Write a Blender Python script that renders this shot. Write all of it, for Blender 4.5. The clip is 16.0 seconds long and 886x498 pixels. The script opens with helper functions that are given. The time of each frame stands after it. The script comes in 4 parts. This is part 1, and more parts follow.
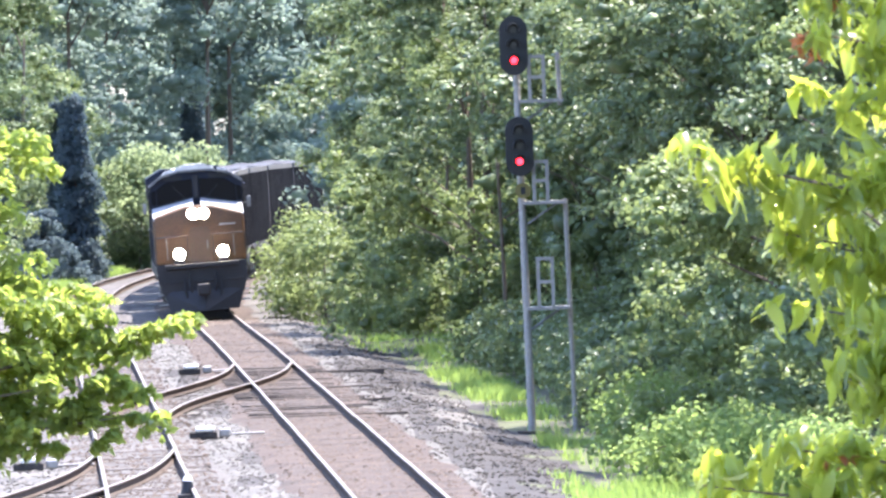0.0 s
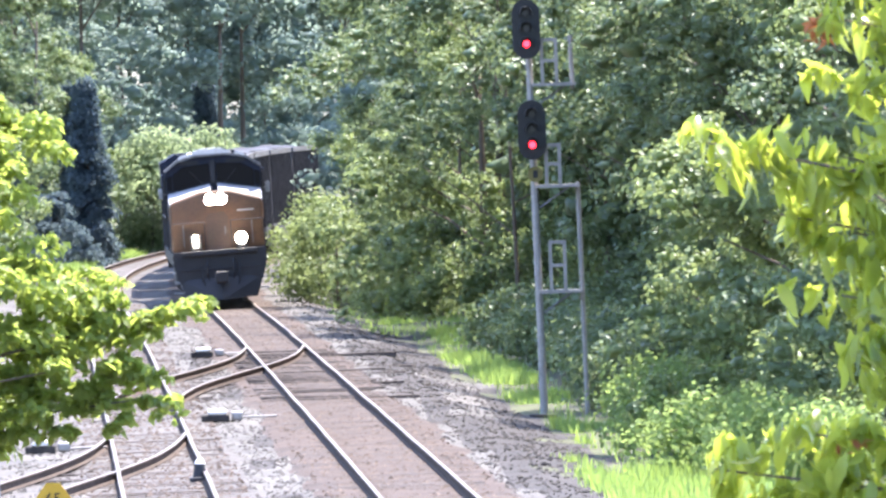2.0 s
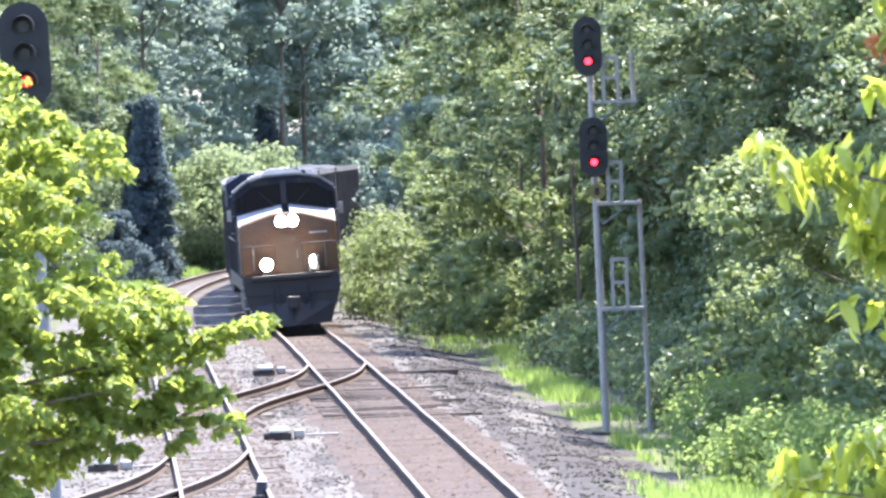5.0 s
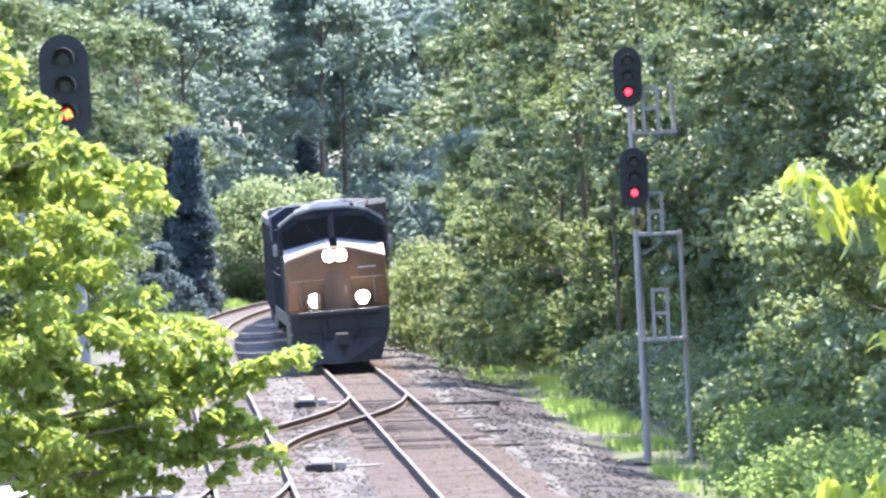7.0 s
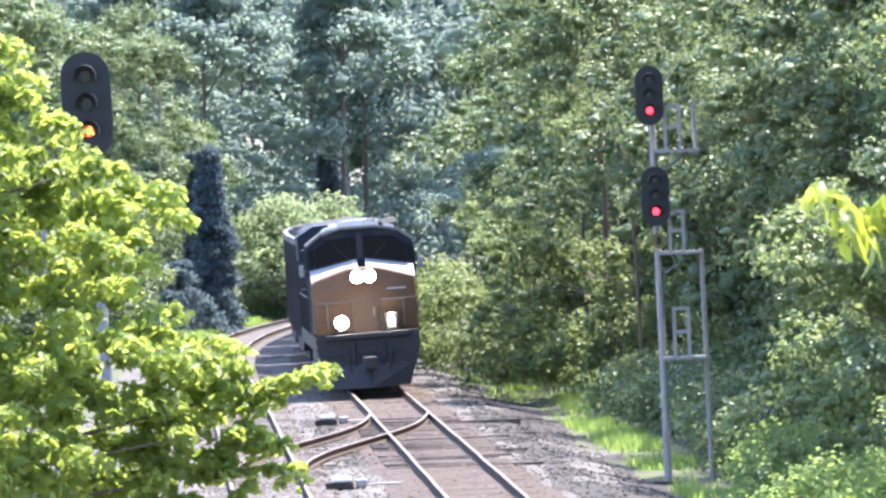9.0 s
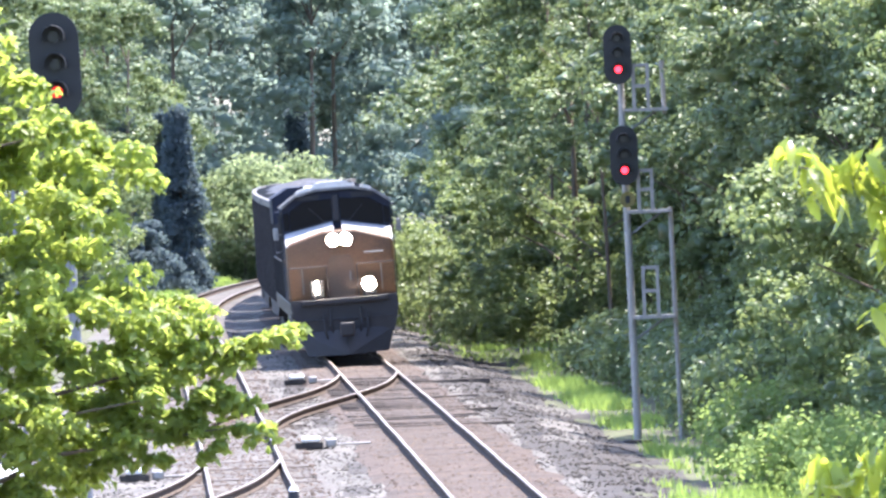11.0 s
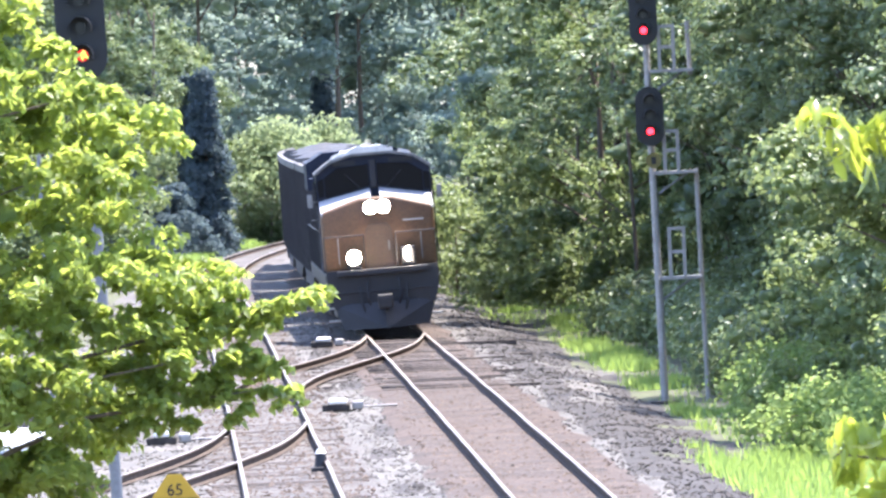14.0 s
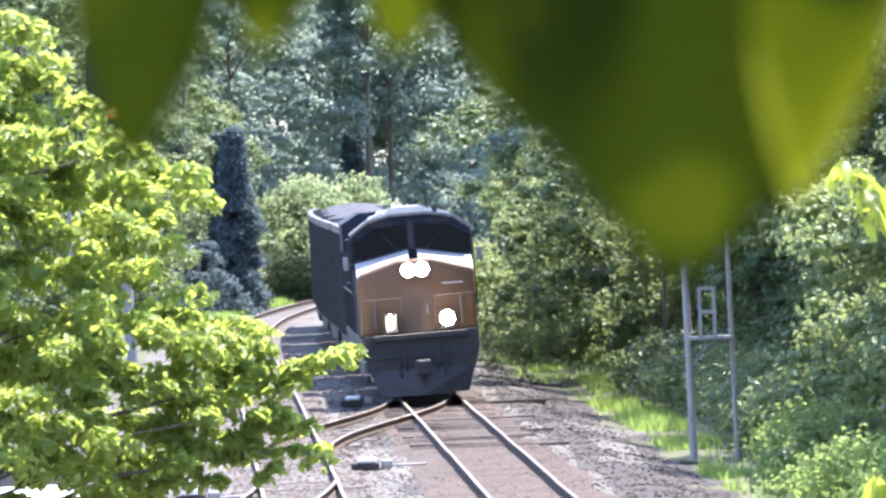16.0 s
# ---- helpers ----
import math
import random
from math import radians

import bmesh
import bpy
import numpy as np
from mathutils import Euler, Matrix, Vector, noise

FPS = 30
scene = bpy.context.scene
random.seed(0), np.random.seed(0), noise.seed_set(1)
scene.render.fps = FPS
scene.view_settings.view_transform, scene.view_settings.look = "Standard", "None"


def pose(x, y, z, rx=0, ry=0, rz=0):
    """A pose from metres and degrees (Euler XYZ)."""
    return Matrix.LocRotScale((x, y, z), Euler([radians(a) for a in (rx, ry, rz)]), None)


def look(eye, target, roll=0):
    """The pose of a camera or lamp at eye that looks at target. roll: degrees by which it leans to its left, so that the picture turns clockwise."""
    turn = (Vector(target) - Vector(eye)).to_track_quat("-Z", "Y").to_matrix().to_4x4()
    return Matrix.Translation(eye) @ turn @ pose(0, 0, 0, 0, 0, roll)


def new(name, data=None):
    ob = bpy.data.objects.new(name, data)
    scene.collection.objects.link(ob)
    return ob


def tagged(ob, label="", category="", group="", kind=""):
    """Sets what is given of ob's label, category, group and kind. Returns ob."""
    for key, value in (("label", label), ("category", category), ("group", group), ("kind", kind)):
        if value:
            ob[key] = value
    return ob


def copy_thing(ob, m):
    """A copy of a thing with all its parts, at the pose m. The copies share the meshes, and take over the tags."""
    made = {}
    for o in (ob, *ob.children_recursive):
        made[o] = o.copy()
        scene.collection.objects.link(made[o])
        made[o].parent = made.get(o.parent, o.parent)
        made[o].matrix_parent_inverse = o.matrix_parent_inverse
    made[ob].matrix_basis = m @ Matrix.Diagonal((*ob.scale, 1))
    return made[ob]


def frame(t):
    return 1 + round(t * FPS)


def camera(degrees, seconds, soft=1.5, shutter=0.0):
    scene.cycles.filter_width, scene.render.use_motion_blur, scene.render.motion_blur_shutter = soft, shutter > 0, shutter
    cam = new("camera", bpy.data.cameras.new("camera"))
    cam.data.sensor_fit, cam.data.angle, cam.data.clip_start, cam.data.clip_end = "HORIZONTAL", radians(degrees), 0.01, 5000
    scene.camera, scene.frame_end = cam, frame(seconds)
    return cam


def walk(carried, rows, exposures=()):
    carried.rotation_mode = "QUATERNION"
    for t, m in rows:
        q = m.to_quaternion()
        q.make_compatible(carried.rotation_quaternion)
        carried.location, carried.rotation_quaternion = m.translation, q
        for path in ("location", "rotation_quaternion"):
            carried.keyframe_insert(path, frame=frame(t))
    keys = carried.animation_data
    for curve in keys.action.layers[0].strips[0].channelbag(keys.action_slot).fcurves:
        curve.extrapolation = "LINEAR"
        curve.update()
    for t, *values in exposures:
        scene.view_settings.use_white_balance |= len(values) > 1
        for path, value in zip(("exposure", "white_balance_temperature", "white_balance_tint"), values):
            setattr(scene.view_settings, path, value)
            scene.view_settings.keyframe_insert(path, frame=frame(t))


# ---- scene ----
cam = camera(5.6, 16.0, soft=2.7)
cam.data.dof.use_dof = True
cam.data.dof.focus_distance = 215.0
cam.data.dof.aperture_fstop = 38.0
EYE = (0.0, 0.0, 6.4)
# seconds, x and z of the point aimed at 200 m ahead, roll
AIM = [
    (0.0, 2.913, 3.371, -2.07),
    (0.5, 3.137, 3.197, -1.92),
    (1.0, 2.842, 3.315, -1.93),
    (1.5, 2.987, 3.172, -2.05),
    (2.0, 2.628, 3.013, -2.01),
    (2.5, 2.525, 3.079, -1.85),
    (3.0, 2.581, 3.239, -1.90),
    (3.5, 2.041, 3.403, -1.97),
    (4.0, 1.595, 3.317, -2.07),
    (4.2, 1.589, 3.265, -2.06),
    (6.3, 0.669, 3.900, -2.29),
    (6.5, 0.619, 3.929, -2.17),
    (7.0, 0.406, 4.171, -2.32),
    (7.5, 0.314, 4.330, -2.45),
    (8.0, 0.031, 4.207, -2.46),
    (8.5, -0.099, 4.188, -2.16),
    (9.0, -0.047, 4.591, -2.19),
    (9.5, 0.325, 4.812, -2.26),
    (9.7, 0.399, 4.452, -2.30),
    (10.0, 0.570, 4.059, -2.33),
    (12.3, 0.500, 3.525, -2.41),
    (12.5, 0.571, 3.476, -2.50),
    (13.0, 0.508, 3.346, -2.66),
    (13.5, 0.315, 3.173, -2.66),
    (14.0, -0.010, 2.853, -2.59),
    (14.5, 0.000, 2.657, -2.30),
    (15.0, 0.205, 3.435, -2.27),
    (15.5, 0.305, 4.018, -2.39),
    (15.8, 0.084, 4.145, -2.30),
    (15.9, -0.307, 4.187, -2.25),
    (16.0, -0.613, 4.183, -2.35),
]
walk(cam, [(t, look(EYE, (x, 200.0, z), ro)) for t, x, z, ro in AIM], exposures=[(0.0, 2.34, 6200, 18), (16.0, 2.28, 6200, 18)])

# ---- world and sun ----
SUN_DIR = Vector((0.24, 0.23, 0.94)).normalized()
world = bpy.data.worlds.new("sky")
scene.world = world
world.use_nodes = True
wn = world.node_tree.nodes
sky = wn.new("ShaderNodeTexSky")
sky.sky_type = "NISHITA"
sky.sun_disc = False
sky.sun_elevation = math.asin(SUN_DIR.z)
sky.sun_rotation = math.atan2(SUN_DIR.x, SUN_DIR.y)
sky.air_density, sky.dust_density, sky.ozone_density = 1.0, 1.6, 4.0
wn["Background"].inputs[1].default_value = 0.15
world.node_tree.links.new(sky.outputs[0], wn["Background"].inputs[0])
sun = new("sun", bpy.data.lights.new("sun", "SUN"))
sun.data.energy, sun.data.angle, sun.data.color = 4.1, radians(0.55), (1.0, 0.95, 0.86)
sun.matrix_world = look(SUN_DIR * 300, (0, 0, 0))


# ---- materials ----
def mat(name, rgb, rough=0.6, metal=0.0, var=0.25, scale=3.0, bump=0.0, tint=None, emit=0.0, island=False, coat=0.0, spec=0.5):
    """A surface with two scales of variation in its colour and a fine relief."""
    m = bpy.data.materials.new(name)
    m.use_nodes = True
    n, lk = m.node_tree.nodes, m.node_tree.links
    b = n["Principled BSDF"]
    b.inputs["Roughness"].default_value = rough
    b.inputs["Metallic"].default_value = metal
    b.inputs["Coat Weight"].default_value = coat
    b.inputs["Specular IOR Level"].default_value = spec
    tc = n.new("ShaderNodeTexCoord")
    n1, n2 = n.new("ShaderNodeTexNoise"), n.new("ShaderNodeTexNoise")
    n1.inputs["Scale"].default_value, n2.inputs["Scale"].default_value = scale, scale * 9
    n1.inputs["Detail"].default_value, n2.inputs["Detail"].default_value = 4, 3
    for k in (n1, n2):
        lk.new(tc.outputs["Object"], k.inputs["Vector"])
    add = n.new("ShaderNodeMath")
    add.operation = "ADD"
    lk.new(n1.outputs["Fac"], add.inputs[0])
    lk.new(n2.outputs["Fac"], add.inputs[1])
    ramp = n.new("ShaderNodeMapRange")
    ramp.inputs["From Min"].default_value, ramp.inputs["From Max"].default_value = 0.6, 1.4
    lk.new(add.outputs[0], ramp.inputs["Value"])
    mix = n.new("ShaderNodeMix")
    mix.data_type = "RGBA"
    hi = tint or [min(1, c * (1 + var)) for c in rgb]
    mix.inputs["A"].default_value = (*[c * (1 - var) for c in rgb], 1)
    mix.inputs["B"].default_value = (*hi, 1)
    fac = ramp.outputs["Result"]
    if island:
        geo = n.new("ShaderNodeNewGeometry")
        mean = n.new("ShaderNodeMath")
        mean.operation = "MULTIPLY_ADD"
        mean.inputs[1].default_value, mean.inputs[2].default_value = 0.7, 0.0
        half = n.new("ShaderNodeMath")
        half.operation = "MULTIPLY_ADD"
        half.inputs[1].default_value = 0.3
        lk.new(geo.outputs["Random Per Island"], mean.inputs[0])
        lk.new(fac, half.inputs[0])
        lk.new(mean.outputs[0], half.inputs[2])
        fac = half.outputs[0]
    lk.new(fac, mix.inputs["Factor"])
    lk.new(mix.outputs["Result"], b.inputs["Base Color"])
    if bump:
        bp = n.new("ShaderNodeBump")
        bp.inputs["Strength"].default_value, bp.inputs["Distance"].default_value = bump, 0.03
        lk.new(n2.outputs["Fac"], bp.inputs["Height"])
        lk.new(bp.outputs["Normal"], b.inputs["Normal"])
    if emit:
        b.inputs["Emission Color"].default_value = (*rgb, 1)
        b.inputs["Emission Strength"].default_value = emit
    return m


def leaf_mat(name, lo, hi, through_rgb, share=0.45, rough=0.4, spec=0.3):
    """Leaves: glossy skin over a blade that lets light through, each a little different."""
    m = mat(name, lo, rough, tint=hi, scale=0.5, island=True, spec=spec)
    n, lk = m.node_tree.nodes, m.node_tree.links
    tr = n.new("ShaderNodeBsdfTranslucent")
    tr.inputs["Color"].default_value = (*through_rgb, 1)
    sh = n.new("ShaderNodeMixShader")
    sh.inputs[0].default_value = share
    lk.new(n["Principled BSDF"].outputs[0], sh.inputs[1])
    lk.new(tr.outputs[0], sh.inputs[2])
    lk.new(sh.outputs[0], n["Material Output"].inputs["Surface"])
    return m


LEAF_FOREST = leaf_mat("forest leaves", (0.066, 0.102, 0.052), (0.200, 0.255, 0.120), (0.30, 0.38, 0.15), 0.26, 0.42)
# distance haze is put into these leaves: paler and bluer than the nearer wood
LEAF_HAZE = leaf_mat("far leaves with haze colour", (0.092, 0.135, 0.130), (0.235, 0.290, 0.240), (0.38, 0.48, 0.37), 0.42, 0.6, 0.12)
LEAF_MID = leaf_mat("edge leaves", (0.082, 0.125, 0.055), (0.215, 0.270, 0.120), (0.36, 0.44, 0.16), 0.36, 0.42)
# dark foliage put where the wood shows bluish shade, some haze in its colour
LEAF_SHADE = leaf_mat("dark needles standing for shade", (0.068, 0.098, 0.112), (0.125, 0.160, 0.175), (0.16, 0.22, 0.22), 0.36, 0.7, 0.1)
LEAF_YOUNG = leaf_mat("young leaves", (0.082, 0.132, 0.032), (0.225, 0.285, 0.078), (0.52, 0.62, 0.12), 0.48, 0.46)
LEAF_LIGHT = leaf_mat("light green leaves", (0.085, 0.145, 0.048), (0.20, 0.275, 0.095), (0.38, 0.50, 0.15), 0.46, 0.5, 0.2)
# the bush beyond the curve: sunlight and haze put into its leaf colour
LEAF_PALE = leaf_mat("pale leaves with sun and haze colour", (0.105, 0.150, 0.075), (0.225, 0.275, 0.145), (0.38, 0.46, 0.23), 0.44, 0.55, 0.15)
LEAF_BRIGHT = leaf_mat("drooping leaves", (0.12, 0.18, 0.04), (0.30, 0.36, 0.08), (0.66, 0.74, 0.10), 0.46, 0.22, 0.5)
LEAF_RED = leaf_mat("reddish leaves", (0.34, 0.12, 0.05), (0.45, 0.20, 0.08), (0.6, 0.22, 0.07), 0.45)
GRASS = leaf_mat("grass blades", (0.10, 0.18, 0.05), (0.23, 0.33, 0.10), (0.42, 0.57, 0.13), 0.48, 0.5)
BARK = mat("bark", (0.13, 0.10, 0.075), 0.9, scale=4, bump=0.6)
GRAVEL = mat("pale gravel", (0.058, 0.053, 0.048), 0.95, var=0.4, scale=0.45, bump=0.6, tint=(0.142, 0.130, 0.115))
BED = mat("stained ballast", (0.020, 0.0135, 0.010), 0.95, var=0.5, scale=0.7, bump=0.8, tint=(0.090, 0.061, 0.045))
BEDGREY = mat("grey ballast", (0.040, 0.035, 0.031), 0.95, var=0.5, scale=0.5, bump=0.8, tint=(0.130, 0.116, 0.105))
STONE = mat("ballast stones", (0.080, 0.073, 0.066), 0.9, scale=2, tint=(0.185, 0.170, 0.152), island=True)
TIE = mat("creosoted tie", (0.034, 0.027, 0.024), 0.9, scale=2, bump=0.5, tint=(0.095, 0.076, 0.064))
RAIL = mat("rusty rail side", (0.075, 0.060, 0.051), 0.95, scale=5, tint=(0.135, 0.106, 0.088), spec=0.05)
RAILTOP = mat("worn rail head", (0.19, 0.155, 0.13), 0.45, 0.15, scale=3, spec=0.2)
# BLUE and BLACK hold some haze, as a slightly raised base colour
BLUE = mat("dark blue paint", (0.026, 0.030, 0.046), 0.65, var=0.3, scale=1.5, spec=0.12)
YELLOW = mat("dusty yellow paint", (0.122, 0.060, 0.024), 0.55, var=0.35, scale=1.5)
BAND = mat("pale grey band", (0.36, 0.36, 0.37), 0.55, var=0.25, scale=2.5)
WHITE = mat("pale paint", (0.75, 0.74, 0.72), 0.5, var=0.08)
ROOFGREY = mat("pale grey roof paint", (0.55, 0.54, 0.52), 0.55, var=0.2)
DUSTROOF = mat("dusty roof paint", (0.06, 0.06, 0.065), 0.7, var=0.4, scale=2.5, tint=(0.26, 0.25, 0.24))
BLACK = mat("sooty black", (0.017, 0.016, 0.019), 0.6, var=0.4, scale=2)
STEEL = mat("dull steel", (0.28, 0.27, 0.26), 0.5, 0.6)
PALEGALV = mat("pale galvanised steel", (0.30, 0.285, 0.265), 0.65, 0.1, var=0.25, scale=2)
GALV = mat("galvanised steel", (0.20, 0.20, 0.205), 0.65, 0.1, var=0.25, scale=2)
GLASS = mat("cab glass", (0.005, 0.006, 0.009), 0.06, var=0.1, spec=0.14)
RUST = mat("weathered car side", (0.028, 0.027, 0.032), 0.75, scale=1.2, tint=(0.06, 0.053, 0.056))
CHORD = mat("worn grey steel", (0.09, 0.088, 0.09), 0.7, scale=2, tint=(0.17, 0.16, 0.155))
BEDSTONE = mat("rust stained stones", (0.058, 0.042, 0.032), 0.9, scale=2, tint=(0.165, 0.124, 0.096), island=True)
# mud and its stones: tree shade on them is put into darker colours
MUD = mat("muddy gravel darkened for shade", (0.017, 0.0145, 0.013), 0.95, scale=0.9, bump=0.8, tint=(0.054, 0.046, 0.040))
MUDSTONE = mat("muddy stones darkened for shade", (0.028, 0.024, 0.021), 0.9, scale=2, tint=(0.088, 0.077, 0.068), island=True)
PLATEOLIVE = mat("faded yellow plate", (0.16, 0.135, 0.035), 0.6, var=0.3)
SIGNBLACK = mat("signal black", (0.006, 0.006, 0.007), 0.5, var=0.3)
SIGNYELLOW = mat("sign yellow", (0.55, 0.32, 0.02), 0.5, var=0.1)
LAMP = mat("lit headlight", (1.0, 0.86, 0.62), 0.3, emit=45.0, var=0.0)
REDLAMP = mat("lit red lens", (1.0, 0.014, 0.024), 0.3, emit=3.4, var=0.0)
DIMRED = mat("dim red lens", (1.0, 0.012, 0.01), 0.4, emit=0.22, var=0.0)
DARKLENS = mat("unlit lens", (0.012, 0.012, 0.012), 0.3, var=0.1)


# ---- small builders ----
def mesh_from(name, verts, faces, mats, idx=None, smooth=False):
    me = bpy.data.meshes.new(name)
    me.from_pydata([tuple(v) for v in verts], [], [tuple(q) for q in faces])
    for m in mats if isinstance(mats, (list, tuple)) else [mats]:
        me.materials.append(m)
    if idx is not None:
        me.polygons.foreach_set("material_index", np.asarray(idx, np.int32))
    if smooth:
        me.polygons.foreach_set("use_smooth", np.ones(len(me.polygons), bool))
    me.update()
    return me


def part(name, bm, material, parent, label="", smooth=False):
    me = bpy.data.meshes.new(name)
    bm.to_mesh(me)
    bm.free()
    for m in material if isinstance(material, (list, tuple)) else [material]:
        me.materials.append(m)
    if smooth:
        me.polygons.foreach_set("use_smooth", np.ones(len(me.polygons), bool))
    ob = new(name, me)
    ob.parent = parent
    return tagged(ob, label)


def thing(name, label, category, m=None, group="", kind=""):
    ob = new(name)
    if m is not None:
        ob.matrix_basis = m
    return tagged(ob, label, category, group, kind)


def box(bm, x0, x1, y0, y1, z0, z1, bevel=0.0):
    r = bmesh.ops.create_cube(bm, size=1, matrix=Matrix.Translation(((x0 + x1) / 2, (y0 + y1) / 2, (z0 + z1) / 2)) @ Matrix.Diagonal((x1 - x0, y1 - y0, z1 - z0, 1)))
    if bevel:
        es = list({e for v in r["verts"] for e in v.link_edges})
        bmesh.ops.bevel(bm, geom=es, offset=bevel, segments=2, affect="EDGES", profile=0.5)
    return bm


def rod(bm, a, b, r0, r1=None, seg=10):
    a, b = Vector(a), Vector(b)
    d = b - a
    m = Matrix.Translation((a + b) / 2) @ d.to_track_quat("Z", "Y").to_matrix().to_4x4()
    bmesh.ops.create_cone(bm, cap_ends=True, segments=seg, radius1=r0, radius2=r0 if r1 is None else r1, depth=d.length, matrix=m)
    return bm


def prism(bm, outline, y0, y1):
    """A solid from an outline of (x, z) points, pulled from y0 to y1."""
    a = [bm.verts.new((x, y0, z)) for x, z in outline]
    b = [bm.verts.new((x, y1, z)) for x, z in outline]
    bm.faces.new(a)
    bm.faces.new(b[::-1])
    for i in range(len(a)):
        j = (i + 1) % len(a)
        bm.faces.new((a[j], a[i], b[i], b[j]))
    bmesh.ops.recalc_face_normals(bm, faces=bm.faces[:])
    return bm


def prism_x(bm, outline, x0, x1):
    """A solid from an outline of (y, z) points, pulled from x0 to x1."""
    a = [bm.verts.new((x0, y, z)) for y, z in outline]
    b = [bm.verts.new((x1, y, z)) for y, z in outline]
    bm.faces.new(a)
    bm.faces.new(b[::-1])
    for i in range(len(a)):
        j = (i + 1) % len(a)
        bm.faces.new((a[j], a[i], b[i], b[j]))
    bmesh.ops.recalc_face_normals(bm, faces=bm.faces[:])
    return bm


# ---- the lines of the tracks ----
KNOTS = [(-100, 8.6), (20, 5.1), (80, 3.4), (137, 1.77), (186, 0.28), (230, -1.10), (262, -2.13), (296, -3.30), (325, -4.0), (348, -4.15), (368, -3.75), (390, -2.7), (420, -0.3), (460, 4.6), (520, 15.0), (600, 33.0)]


def main_x(y):
    ys, xs = zip(*KNOTS)
    i = max(0, min(len(ys) - 2, sum(1 for k in ys if k <= y) - 1))
    def slope(j):
        a, b = max(0, j - 1), min(len(ys) - 1, j + 1)
        return (xs[b] - xs[a]) / (ys[b] - ys[a])
    h = ys[i + 1] - ys[i]
    t = (y - ys[i]) / h
    return ((2 * t**3 - 3 * t**2 + 1) * xs[i] + (t**3 - 2 * t**2 + t) * h * slope(i)
            + (-2 * t**3 + 3 * t**2) * xs[i + 1] + (t**3 - t**2) * h * slope(i + 1))


SPACING = 4.1


def ease(t):
    t = max(0.0, min(1.0, t))
    return t - math.sin(2 * math.pi * t) / (2 * math.pi) * 0.55


def left_x(y):
    return main_x(y) - SPACING


def crossover_x(y):
    return main_x(y) - SPACING * ease((238.5 - y) / 44.0)


def branch_x(y):
    return left_x(y) - SPACING * ease((178.0 - y) / 44.0)


# ---- ground ----
def ground_z(x, y):
    d = x - main_x(min(max(y, -100), 600))
    z = -0.22
    if d > 2.6:
        z -= 0.35 * min(1, (d - 2.6) / 1.6)
        z += 0.10 * max(0.0, min(12.0, d - 7.0))
    if d < -11.5:
        z += 0.07 * max(0.0, min(25.0, -11.5 - d))
    if 1.9 < d < 9 or -9 < d < -5.5:
        z += 0.07 * noise.noise((x * 0.9, y * 0.5, 11)) + 0.03 * noise.noise((x * 2.5, y * 1.3, 12))
    return z + 0.05 * noise.noise((x * 0.35, y * 0.12, 0)) + 0.02 * noise.noise((x * 1.7, y * 0.7, 3))


def ground():
    ys = list(np.arange(-40, 120, 8.0)) + list(np.arange(120, 330, 1.5)) + list(np.arange(330, 480, 3.0)) + [500, 540, 600, 700, 900, 1300, 2000, 3000]
    xs = [-2500, -900, -400, -200, -100, -60, -40] + list(np.arange(-30, -14, 2.0)) + list(np.arange(-14, 14, 0.5)) + list(np.arange(14, 40, 2.0)) + [40, 60, 100, 200, 400, 900, 2500]
    verts = [(x, y, ground_z(x, y)) for y in ys for x in xs]
    w = len(xs)
    faces = [(j * w + i, j * w + i + 1, (j + 1) * w + i + 1, (j + 1) * w + i) for j in range(len(ys) - 1) for i in range(w - 1)]
    idx = []
    for q in faces:
        x = sum(verts[k][0] for k in q) / 4
        y = sum(verts[k][1] for k in q) / 4
        d = x - main_x(min(max(y, -100), 600))
        edge = (4.3 if 168 < y < 262 else 3.6) + 1.0 * noise.noise((y * 0.11, 5, 0)) + 0.6 * noise.noise((x * 2, y * 0.4, 9))
        west = -12.5 if y < 250 else -7.4
        k = 1 if d > edge or d < west + noise.noise((y * 0.1, 1, 0)) else 0
        wet = noise.noise((x * 0.5, y * 0.09, 6))
        # right of the main track, where the mud's colour also carries tree shade
        if k == 0 and 1.9 < d and y < 268 and wet > -0.5:
            k = 2
        if k == 0 and -8 < d < -1.7 and wet > 0.32:
            k = 2
        idx.append(k)
    ob = new("ground", mesh_from("ground", verts, faces, [GRAVEL, SOIL, MUD], idx, True))
    return tagged(ob, "pale gravel yard ground with weedy soil beyond the tracks", "ground", kind="structure")


SOIL = mat("weedy soil", (0.05, 0.044, 0.032), 0.95, scale=0.9, tint=(0.09, 0.105, 0.04), bump=0.5)
ground()


# ---- tracks ----
PROFILE = [(-0.07, 0.0), (0.07, 0.0), (0.07, 0.015), (0.012, 0.035), (0.012, 0.125), (0.036, 0.14), (0.036, 0.168), (0.026, 0.175), (-0.026, 0.175), (-0.036, 0.168), (-0.036, 0.14), (-0.012, 0.125), (-0.012, 0.035), (-0.07, 0.015)]


